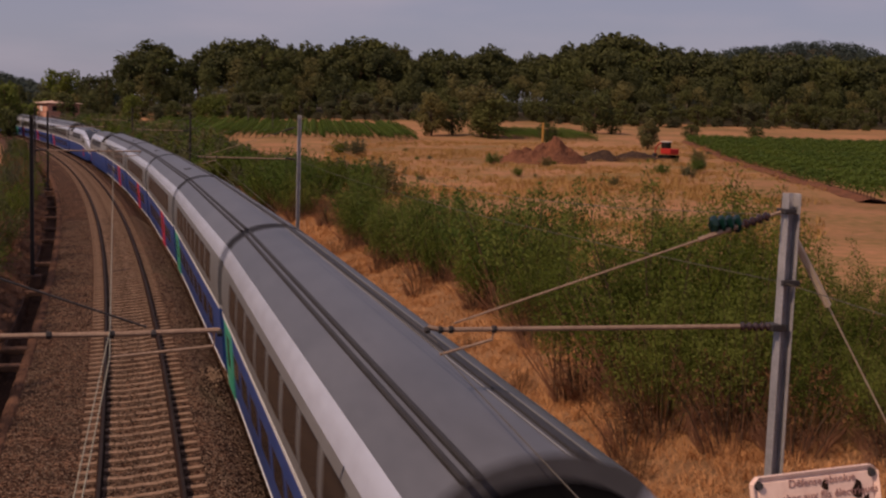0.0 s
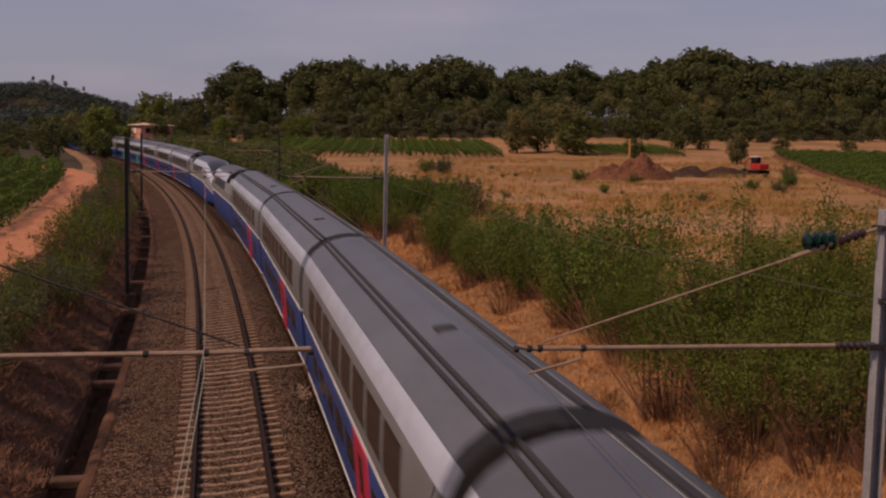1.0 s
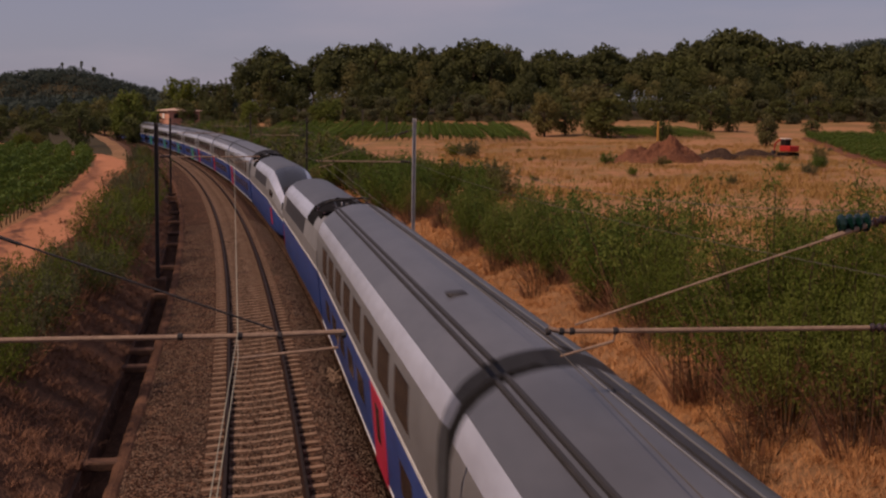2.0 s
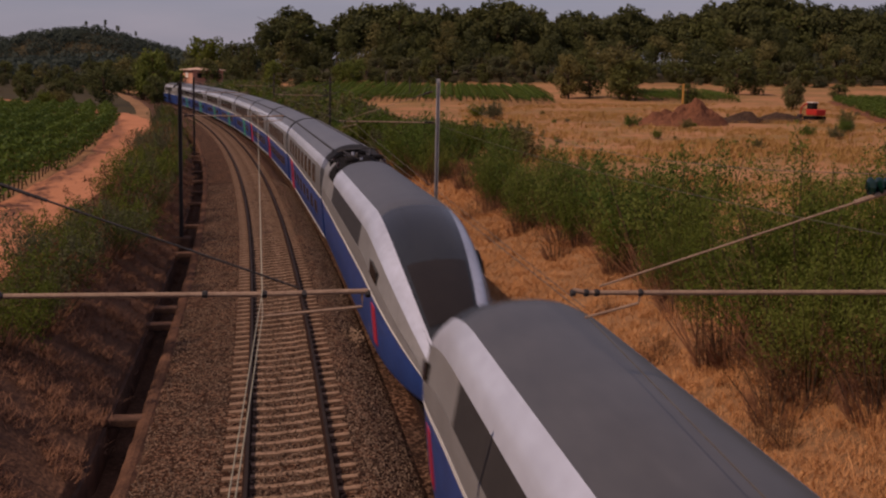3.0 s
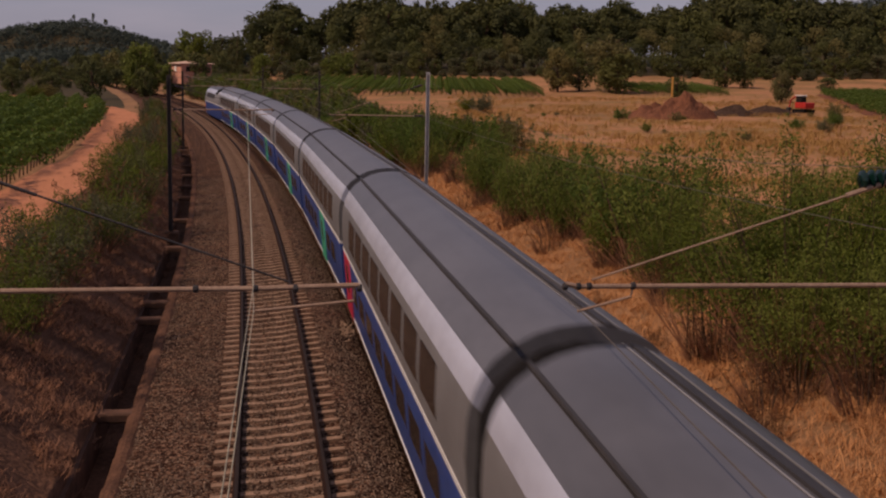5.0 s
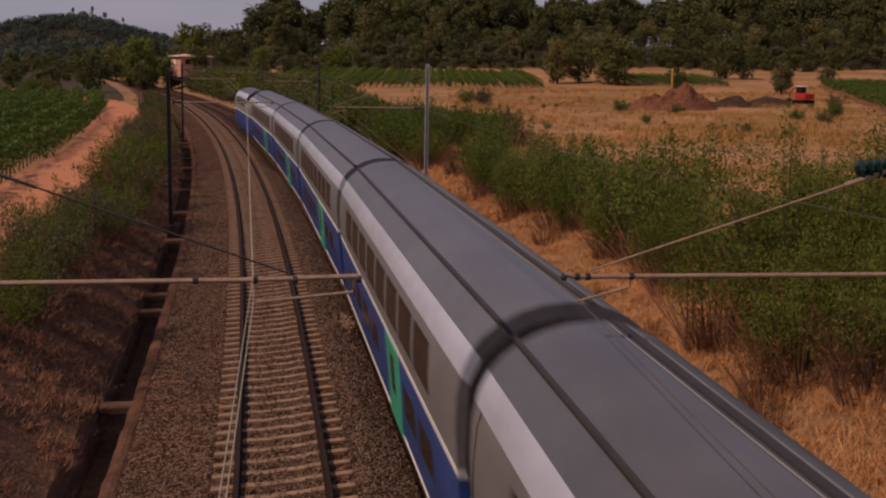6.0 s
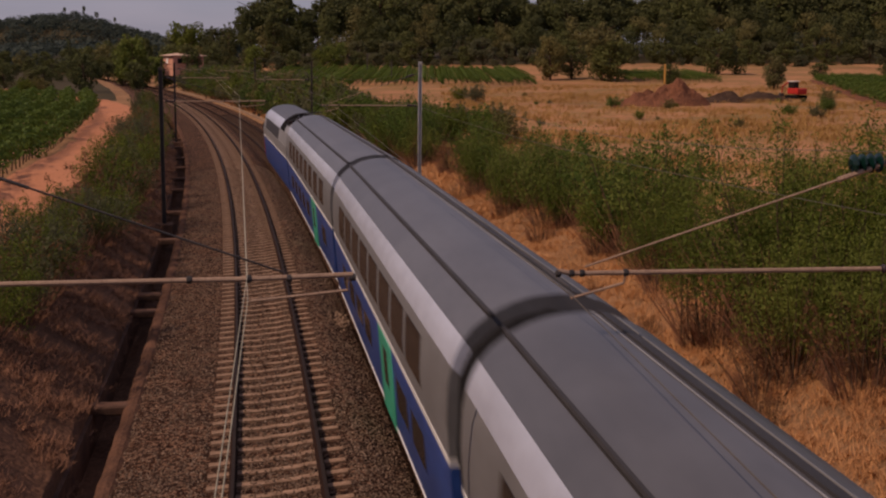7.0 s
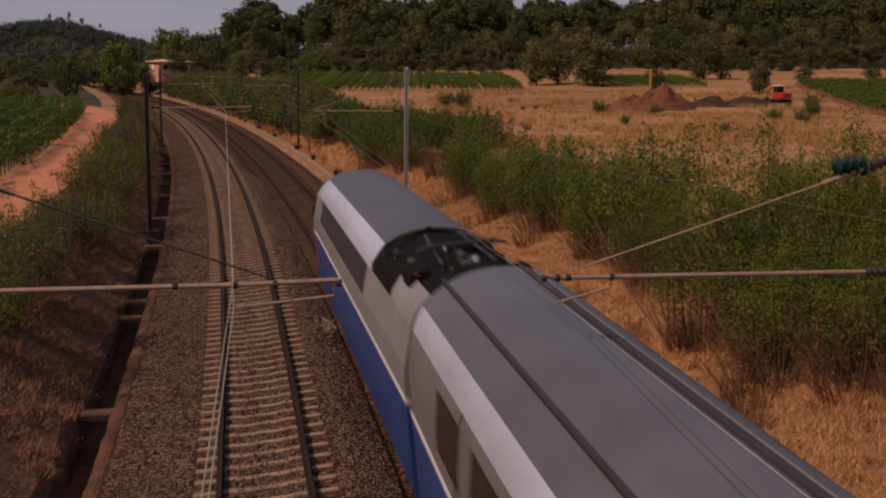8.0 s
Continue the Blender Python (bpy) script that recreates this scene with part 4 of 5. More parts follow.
def ground_pose(x, y, scale=1.0, turn=0.0, sink=0.1, wide=1.0):
    return Matrix.LocRotScale((x, y, ground_z(x, y) - sink), Euler((0, 0, turn)), (scale * wide, scale * wide, scale))


class Grove:
    """The first placing takes the built tree, the next ones copies of it."""

    def __init__(self, bases):
        self.bases, self.used = bases, set()

    def put(self, k, m):
        if len(self.used) < len(self.bases):
            k = len(self.used)
            self.used.add(k)
            self.bases[k].matrix_basis = m
            return self.bases[k]
        ob = self.bases[k % len(self.bases)]
        return copy_thing(ob, m @ Matrix.Diagonal((1 / ob.scale.x, 1 / ob.scale.y, 1 / ob.scale.z, 1)))


# the wood's outline: direction x/y and rise over the eye
SKYLINE = [(-0.219, 0.024), (-0.201, 0.031), (-0.182, 0.026), (-0.158, 0.025), (-0.149, 0.042), (-0.125, 0.051), (-0.106, 0.036), (-0.088, 0.045), (-0.069, 0.054),
           (-0.041, 0.055), (-0.022, 0.056), (-0.003, 0.050), (0.030, 0.054), (0.058, 0.062), (0.077, 0.051), (0.110, 0.053), (0.134, 0.050), (0.148, 0.057),
           (0.167, 0.047), (0.191, 0.053), (0.214, 0.059), (0.242, 0.067), (0.273, 0.073), (0.290, 0.064), (0.309, 0.061), (0.379, 0.060)]


LEFT_SKY = [(-0.56, 0.010), (-0.36, 0.004), (-0.33, 0.006), (-0.30, 0.007), (-0.275, 0.010), (-0.262, 0.018), (-0.245, 0.024), (-0.232, 0.017), (-0.221, 0.011), (-0.212, 0.024),
            (-0.201, 0.030), (-0.188, 0.026), (-0.165, 0.026)]


def build_woods():
    rng = random.Random(11)
    pines = Grove([make_tree("pine", 20 + k, M_LEAF_PINE, "tall dark green pine in the wood behind the fields") for k in range(4)])
    oaks = Grove([make_tree("oak", 40 + k, M_LEAF_OAK, "dark green broadleaf tree at the edge of the wood") for k in range(4)])
    lights = Grove([make_tree("oak", 60 + k, M_LEAF_YELLOW, "yellow-green broadleaf tree before the wood") for k in range(2)])
    cyps = Grove([make_tree("cypress", 70 + k, M_LEAF_PINE, "slim dark cypress tree") for k in range(2)])
    greys = Grove([make_tree("oak", 80 + k, M_LEAF_GREY, "grey-green shrubby tree at the foot of the wood") for k in range(2)])
    olives = Grove([make_tree("oak", 90 + k, M_LEAF_OLIVE, "olive-brown feathery tree standing in the field") for k in range(2)])
    n, inside = 0, []
    for row, y0 in enumerate((300, 310, 322, 336, 352)):
        k = -0.165 if row else -0.13
        while k < 0.56:
            y = y0 + rng.uniform(-5, 5) + 30 * max(0, k - 0.3)
            x = k * y
            top = 7.05 + ramp(k, SKYLINE) * y * 1.03
            g0 = ground_z(x, y)
            h = max(4, (top - g0) * (0.36, 0.56, 0.74, 0.92, 1.06)[row] + rng.uniform(-1.6, 0.8)) * 0.97
            g = pines if rng.random() < (0.1, 0.35, 0.6, 0.75, 0.9)[row] else greys if row < 2 and rng.random() < 0.3 else oaks
            if row in (1, 2):
                inside.append((x, y, g0, h))
            else:
                g.put(n, ground_pose(x, y, h / 9.6, rng.uniform(0, 6.28), 0.5, wide=rng.uniform(0.85, 1.2) * (1.3 if h < 8 else 1.0)))
            n += 1
            if row == 0:
                u = k + rng.uniform(-0.01, 0.01)
                (greys if n % 3 else oaks).put(n, ground_pose(u * (y - 7), y - 7, rng.uniform(0.22, 0.42), rng.uniform(0, 6.28), 0.6, wide=1.5))
                n += 1
            k += rng.uniform(0.013, 0.02) * (1.0, 1.0, 0.95, 0.85, 0.6)[row]
    # left of the line, towards the far bend
    for row, y0 in enumerate((225, 258, 285, 312)):
        k = -0.56
        while k < -0.165:
            y = y0 + rng.uniform(-10, 10)
            if row == 0 and k > -0.26:
                break
            x = k * y
            g0 = ground_z(x, y)
            h = max(3.5, (7.05 + ramp(k, LEFT_SKY) * y - g0) * (0.6, 0.75, 0.9, 1.0)[row] + rng.uniform(-1.4, 0.3)) * 0.95
            if k < -0.42 or row == 2:
                inside.append((x, y, g0, h))
            else:
                (greys if rng.random() < 0.2 else oaks if rng.random() < 0.6 else pines).put(n, ground_pose(x, y, h / 9.6, rng.uniform(0, 6.28), 0.5, wide=rng.uniform(0.9, 1.3)))
            n += 1
            k += rng.uniform(0.014, 0.022)
    # crowded trees inside the wood
    for tone, leaf in enumerate((M_LEAF_PINE, M_LEAF_OAK, M_LEAF_OLIVE, M_LEAF_PINE)):
        blobs = []
        for x, y, z, h in inside[tone::4]:
            tall = h * rng.uniform(0.9, 1.2)
            for _ in range(9):
                d = Vector((rng.gauss(0, 1), rng.gauss(0, 1), rng.gauss(0, 1))).normalized() * rng.uniform(0.5, 1.0)
                blobs.append((Vector((x + d.x * 0.24 * h, y + d.y * 0.24 * h, z + tall * (0.52 + 0.36 * d.z))), h * rng.uniform(0.09, 0.18)))
        v, f = leaf_cloud(rng, blobs, 46, 0.48, 0.35)
        tagged(quads("wood_interior", v, f, leaf), "crowded %s trees inside the wood" % ("dark green", "green", "olive-brown", "deep green")[tone], "woods", kind="stuff")
    # pines on the crest of the far hill
    for x, y, z, h, w in ((-264, 880, 33, 5.5, 0.9), (-250, 880, 31, 9.0, 0.55), (-241, 880, 29, 6.5, 0.9), (-228, 880, 26, 6.0, 0.7)):
        pines.put(n, Matrix.LocRotScale((x, y, z), Euler((0, 0, n)), (h / 9.6 * w, h / 9.6 * w, h / 9.6)))
        n += 1
    # single trees
    for g, x, y, h, w in ((olives, 32.6, 224, 13.0, 0.95), (oaks, 33.6, 221, 9.5, 1.2), (olives, 23.0, 224, 9.4, 1.0), (oaks, 27.5, 228, 7.5, 1.2), (oaks, 58.5, 241, 9.4, 1.2), (oaks, 62, 240, 5.5, 1.2),
                          (olives, 53.2, 183, 5.6, 1.05), (oaks, 41.5, 205, 4.6, 1.2), (oaks, 75.5, 230, 3.4, 1.7), (oaks, 88, 228, 3.2, 1.7), (oaks, 69, 236, 3.0, 1.5),
                          (oaks, -47.5, 166, 6.6, 1.15), (oaks, -54.4, 170, 4.0, 1.3), (greys, -57, 172, 3.4, 1.3), (oaks, -62, 176, 4.2, 1.3), (greys, -70, 178, 3.6, 1.4), (oaks, -80, 182, 4.6, 1.3),
                          (lights, -60.3, 246, 13.0, 0.85), (lights, -55.5, 252, 9.0, 1.0), (oaks, -57, 235, 7.0, 1.1), (lights, -61.5, 305, 14.6, 0.9), (lights, -37.0, 256, 7.8, 0.95),
                          (lights, -19.9, 260, 7.2, 1.2), (lights, -23.5, 262, 5.6, 1.1), (pines, -39.8, 310, 14.5, 0.7), (cyps, -52, 290, 12.0, 1.0), (cyps, -48, 292, 12.5, 1.0),
                          (cyps, -50, 296, 12.0, 1.0), (cyps, -43, 290, 11.5, 1.1), (greys, -44, 246, 4.6, 1.2), (oaks, -40, 250, 5.0, 1.2), (greys, -31.5, 250, 5.0, 1.3), (oaks, -28, 254, 5.4, 1.2), (greys, -25, 252, 4.4, 1.3), (oaks, -15.5, 262, 4.8, 1.3),
                          (greys, -12, 266, 4.4, 1.4), (oaks, -8, 268, 4.2, 1.4), (cyps, -78, 262, 8.5, 1.1), (cyps, -92, 240, 8.0, 1.0)):
        g.put(n, ground_pose(x, y, h / 9.6, n * 1.7, 0.09 * h, wide=w))
        n += 1


def build_hills():
    """Far wooded hills: a low rise covered with crowns."""
    rng = random.Random(8)
    for name, cx, cy, rx, ry, top, nn in (("wooded_hill", -272, 900, 165, 130, 30, 3000), ("wooded_hill", -560, 1300, 230, 180, 45, 1800), ("wooded_hill", 330, 760, 260, 140, 57, 3600), ("wooded_hill", 40, 900, 300, 120, 26, 1500)):
        t = thing(name, Matrix(), "far hill covered with woodland, bluish haze in its colour", "hill", kind="stuff")
        base = -14.0
        dome = lambda u, v: (top + 14) * (math.cos(min(1, math.hypot(u, v)) * math.pi) * 0.5 + 0.5) + 3 * bump_noise(u * 5, v * 5)
        verts, faces, m = [], [], 26
        for j in range(m + 1):
            for i in range(m + 1):
                u, v = i / m * 2 - 1, j / m * 2 - 1
                verts.append((cx + u * rx, cy + v * ry, base + dome(u, v)))
        for j in range(m):
            for i in range(m):
                q = j * (m + 1) + i
                if math.hypot((i + 0.5) / m * 2 - 1, (j + 0.5) / m * 2 - 1) > 1:
                    continue
                faces.append((q, q + 1, q + m + 2, q + m + 1))
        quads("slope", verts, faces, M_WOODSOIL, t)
        blobs = []
        for _ in range(nn):
            u, v = rng.uniform(-1, 1), rng.uniform(-1, 0.3)
            if math.hypot(u, v) < 1:
                r = rng.uniform(1.8, 4.2)
                blobs.append((Vector((cx + u * rx, cy + v * ry, base + dome(u, v) + r * 0.7)), r))
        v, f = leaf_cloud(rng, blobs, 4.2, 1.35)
        # crowns carry the haze in their colour, no air volume
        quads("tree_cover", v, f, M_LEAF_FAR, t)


def build_far_woods():
    rng = random.Random(9)
    blobs = []
    for _ in range(2300):
        y = rng.uniform(330, 820)
        x = rng.uniform(-0.62, -0.15) * y
        r = rng.uniform(1.6, 3.4)
        blobs.append((Vector((x, y, ground_z(x, y) + rng.uniform(0.3, 1.3) * r)), r))
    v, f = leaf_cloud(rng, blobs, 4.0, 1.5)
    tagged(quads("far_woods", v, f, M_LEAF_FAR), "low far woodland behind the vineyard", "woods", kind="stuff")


def make_bush(seed, leaf, label, h=3.6, per=400, size=0.105, twigs_n=40, stems=15, slim=0.6):
    """A tall ragged thicket bush: bare twiggy foot, leafy clumps on leaning stems, thin shoots on top."""
    rng = random.Random(seed)
    t = thing("bush", Matrix(), label, "bush", "bushes along the line")
    bm, blobs, twigs = bmesh.new(), [], bmesh.new()
    for k in range(stems):
        a, r0, lean = k * 2.4 + rng.uniform(-0.5, 0.5), rng.uniform(0.1, 0.6), rng.uniform(0.05, 1.15)
        p = Vector((math.cos(a) * r0, math.sin(a) * r0, 0))
        hh = h * rng.uniform(0.62, 0.95) * (1 - 0.25 * lean)
        e = p + Vector((math.cos(a) * lean, math.sin(a) * lean, hh))
        tube(bm, [p, p.lerp(e, 0.5) + Vector((0, 0, 0.1)), e], [0.022, 0.015, 0.005], 4)
        for q in range(6):
            f = 0.42 + 0.56 * q / 5
            c = p.lerp(e, f) + Vector((rng.uniform(-0.3, 0.3), rng.uniform(-0.3, 0.3), rng.uniform(-0.15, 0.15)))
            blobs.append((c, rng.uniform(0.26, 0.46) * min(1, h / 3.0) * (1.1 - 0.6 * max(0, f - 0.55))))
        if k % 3 != 2:      # a thin leafy shoot
            tip = e + Vector((rng.uniform(-0.2, 0.2), rng.uniform(-0.2, 0.2), h * rng.uniform(0.08, 0.2)))
            tube(bm, [e, tip], [0.006, 0.003], 3)
            for q in range(5):
                blobs.append((e.lerp(tip, q / 4), 0.17 - 0.02 * q))
    for k in range(twigs_n):
        a, lean = rng.uniform(0, 6.28), rng.uniform(0.4, 1.2) * (h / 3.6) ** 1.5
        p = Vector((math.cos(a) * 0.6, math.sin(a) * 0.6, 0))
        e = p + Vector((math.cos(a) * lean, math.sin(a) * lean, h * rng.uniform(0.2, 0.5)))
        tube(twigs, [p, e], [0.010, 0.003], 3)
    part("stem", bm, M_BARK, t, "thin woody stems")
    part("undergrowth", twigs, M_TWIG, t, "reddish-brown bare twigs at the foot")
    v, f = leaf_cloud(rng, blobs, per, size, 0.5, slim, 0.42)
    quads("leaves", v, f, leaf, t, "narrow green leaves")
    return t


# the thicket beside the second track: direction x/y, distance of its foot, height of its top
THICKET = [(-0.03, 76, 4.3), (-0.012, 72, 4.3), (0.004, 70, 3.9), (0.018, 66, 2.2), (0.030, 60, 3.9), (0.045, 56, 4.3), (0.056, 52, 4.5), (0.070, 50, 3.8), (0.084, 47, 4.3), (0.099, 45.4, 4.6),
           (0.114, 43, 4.2), (0.128, 41, 4.45), (0.147, 39, 4.45), (0.16, 37.5, 4.35), (0.175, 36, 4.75), (0.199, 33.3, 4.9), (0.223, 30.3, 5.25), (0.247, 27.5, 5.45), (0.258, 26.4, 5.0),
           (0.268, 25.6, 3.6), (0.290, 24, 3.7), (0.302, 23.6, 4.7), (0.315, 23.2, 5.2), (0.329, 23, 5.65), (0.353, 22.8, 5.75), (0.375, 22.4, 5.2), (0.395, 22.2, 4.7), (0.42, 21.9, 4.0), (0.466, 21.2, 3.8), (0.505, 20.8, 3.6), (0.60, 19.8, 3.6), (0.8, 19, 3.8)]


def build_bushes():
    rng = random.Random(21)
    big = Grove([make_bush(100 + k, M_LEAF_VINE if k % 3 == 2 else M_LEAF_YELLOW if k == 4 else M_LEAF_BUSH, "tall green thicket bush with brown twiggy foot") for k in range(6)])
    near_big = Grove([make_bush(110 + k, M_LEAF_YELLOW if k == 2 else M_LEAF_BUSH, "tall green thicket bush with narrow leaves and brown twiggy foot", 3.6, 1000, 0.068, 80, 14, 0.48) for k in range(4)])
    low = Grove([make_bush(120 + k, M_LEAF_GREY if k == 2 else M_LEAF_BUSH, "low green bush on the bank", 2.2, 520, 0.085) for k in range(3)])
    far = Grove([make_bush(140 + k, (M_LEAF_VINE, M_LEAF_GREY, M_LEAF_BUSH, M_LEAF_OLIVE)[k], "dense green shrub beside the line", 3.6, 150, 0.21, 12, 18) for k in range(4)])
    brown = Grove([make_bush(130 + k, M_LEAF_DRY, "half-dry brownish bush on the verge", 2.2, 50, 0.10, 130, 12) for k in range(2)])
    n = 0

    def put(g, s, o, k, w=1.0):
        nonlocal n
        p = at(s, o)
        g.put(n, ground_pose(p.x, p.y, k, rng.uniform(0, 6.28), 0.05, w))
        n += 1

    # the thicket along the second track
    k = -0.03
    while k < 0.8:
        near = ramp(k, [(a, b) for a, b, c in THICKET])
        top = ramp(k, [(a, c) for a, b, c in THICKET])
        gap = 0.250 < k < 0.302 or 0.010 < k < 0.028
        for row, back_off in enumerate((0.2, 1.6, 3.3, 5.3)):
            if row > 0 and (gap or 0.240 < k < 0.306):
                continue
            y = near + back_off + rng.uniform(-0.4, 0.4)
            x = (k + rng.uniform(-0.25, 0.25) / near) * y
            tall = (top - ground_z(x, y)) * (0.85, 1.15, 1.12, 1.0)[row] * rng.uniform(0.84, 1.06) * (1 + 0.22 * noise.noise(Vector((k * 45, 7.7, 0)))) * (0.6 if gap else 1.1 if k > 0.2 else 1.0)
            (near_big if y < 34 else big).put(n, ground_pose(x, y, tall / 3.6, rng.uniform(0, 6.28), 0.05, rng.uniform(0.9, 1.15)))
            n += 1
        for _ in range(2):
            y = near + rng.uniform(-0.9, 0.5)
            brown.put(n, ground_pose((k + rng.uniform(-0.6, 0.6) / near) * y, y, rng.uniform(0.4, 0.95), rng.uniform(0, 6.28), 0.05, 1.0))
            n += 1
        k += 1.75 / near
    # dead tufts on the verge
    for s, o, k in ((27.5, 9.2, 0.3), (28.2, 9.6, 0.26), (21.0, 9.0, 0.35), (20.6, 9.4, 0.3), (33, 9.6, 0.25), (48, 9.4, 0.35), (55, 9.8, 0.4)):
        put(brown, s, o, k, 1.4)
    # green growth towards the bend
    s = 78.0
    while s < 240:
        front = ramp(s, [(78, 10.2), (87, 9.9), (96, 9.6), (111, 8.8), (131, 8.2), (152, 7.9), (193, 7.8), (240, 8.2)])
        top = ramp(s, [(78, 4.4), (87, 4.4), (96, 4.9), (111, 5.3), (131, 4.8), (152, 5.4), (193, 5.1), (240, 5.0)])
        for row in range(4):
            o = front + (0.4, 2.2, 4.6, 8.0)[row] + rng.uniform(-0.6, 0.6)
            p = at(s + rng.uniform(-1, 1), o)
            tall = (top - ground_z(p.x, p.y)) * (0.8, 1.08, 1.08, 1.0)[row] * rng.uniform(0.75, 1.1)
            cap = 7.0 + p.y * ramp(p.x / p.y, [(-0.2, -0.009), (-0.157, -0.0095), (-0.135, -0.0155), (-0.11, -0.0135), (-0.08, -0.02), (-0.063, -0.027), (-0.045, -0.034), (-0.02, -0.038)])
            tall = min(tall, cap - ground_z(p.x, p.y))
            if tall < 0.7:
                continue
            far.put(n + n // 7, ground_pose(p.x, p.y, tall / 3.6, rng.uniform(0, 6.28), 0.05, rng.uniform(1.1, 1.5)))
            n += 1
        s += 3.4
    # bushes on the bank between ditch and farm track
    for k in range(46):
        s = 26 + 70 * (k / 45) ** 1.15 + rng.uniform(-1, 1)
        put(brown if k % 6 == 3 else low, s, rng.uniform(-6.2, -5.1), rng.uniform(0.62, 1.0) * (1.0 if s < 45 else 1.25), rng.uniform(0.9, 1.15))
    for k in range(16):
        put(far, rng.uniform(148, 178), rng.uniform(-75, -11.5), rng.uniform(0.4, 0.8), 1.5)
    for k in range(14):
        put(far, rng.uniform(92, 150), rng.uniform(-6.6, -5.2), rng.uniform(0.3, 0.65), 1.0)
    # scattered in the dry field
    for x, y, k in ((25, 95, 0.3), (36, 118, 0.35), (44, 130, 0.4), (20, 112, 0.3), (47, 140, 0.55), (20, 128, 0.45), (6, 150, 0.7), (4, 152, 0.6), (26, 128, 0.35), (41, 122, 0.5), (38, 116, 0.4)):
        far.put(n, ground_pose(x, y, k, n, 0.05, 1.5))
        n += 1
    for k in range(26):
        y = rng.uniform(70, 200)
        x = rng.uniform(4, 0.36 * y)
        if soff(x, y)[1] > 20:
            (far if k % 3 else brown).put(n, ground_pose(x, y, rng.uniform(0.08, 0.2), n, 0.05, 1.6))
            n += 1


def build_vines():
    rng = random.Random(31)
    t = thing("vine_row", Matrix(), "row of leafy green grape vines on bare soil", "vine row", "vine rows")
    L = 16.0
    bm = bmesh.new()
    blobs = []
    k = -L / 2
    while k < L / 2:
        tube(bm, [(rng.uniform(-0.05, 0.05), k, -0.1), (rng.uniform(-0.08, 0.08), k, 0.35), (rng.uniform(-0.1, 0.1), k + 0.1, 0.7)], [0.04, 0.035, 0.025], 5)
        for _ in range(5):
            blobs.append((Vector((rng.uniform(-0.35, 0.35), k + rng.uniform(-0.6, 0.6), rng.uniform(0.6, 1.4))), rng.uniform(0.26, 0.44)))
        k += 1.1
    tagged(part("vine_wood", bm, M_BARK, t, "dark gnarled vine stocks"), kind="stuff")
    v, f = leaf_cloud(rng, blobs, 150, 0.22)
    quads("foliage", v, f, M_LEAF_VINE, t)
    used = False

    def put(m):
        nonlocal used
        if used:
            copy_thing(t, m)
        else:
            t.matrix_basis, used = m, True

    for i in range(22):
        for j in range(7):
            s, o = 40 + j * L, -10.6 - 1.9 * i - max(0, (j - 4)) * 0.8
            p = at(s, o)
            put(Matrix.LocRotScale((p.x, p.y, ground_z(p.x, p.y)), Euler((0, 0, TH0 + s / RAD)), None))
    # far plots, rows across the view
    for x0, x1, y0, y1, step in ((-30, 20, 205, 258, 2.3), (36, 60, 214, 240, 2.4)):
        y = y0
        while y < y1:
            x = x0 + L / 2
            while x < x1:
                put(Matrix.LocRotScale((x, y, ground_z(x, y)), Euler((0, 0, math.pi / 2 - 0.05)), None))
                x += L
            y += step
    # the plot beyond the bare earth, rows running away
    for i in range(17):
        for j in range(8):
            x, y = 43.8 + 0.21 * L * j + 2.5 * i, 92 + L * j
            put(Matrix.LocRotScale((x, y, ground_z(x, y)), Euler((0, 0, -0.207)), None))


def blades(name, spots, rng, material, h, label, n=9, lean=0.5, fat=1.0, tuft=0.14):
    verts, faces = [], []
    for p in spots:
        size = 1 + 0.6 * bump_noise(p[0], p[1], 0.8)
        for _ in range(n):
            a = rng.uniform(0, 6.28)
            b = Vector(p) + Vector((rng.uniform(-tuft, tuft), rng.uniform(-tuft, tuft), -0.02))
            hh = h * size * rng.uniform(0.5, 1.2)
            tip = b + Vector((math.cos(a) * hh * rng.uniform(0.1, 1) * lean * 2, math.sin(a) * hh * rng.uniform(0.1, 1) * lean * 2, hh))
            side = Vector((-math.sin(a), math.cos(a), 0)) * rng.uniform(0.006, 0.013) * fat
            q = len(verts)
            mid = b.lerp(tip, 0.55) + Vector((0, 0, hh * 0.12))
            verts += [b - side, b + side, mid + side * 0.8, mid - side * 0.8, tip]
            faces += [(q, q + 1, q + 2, q + 3), (q + 3, q + 2, q + 4)]
    tagged(quads(name, verts, faces, material), label, "grass", kind="stuff")


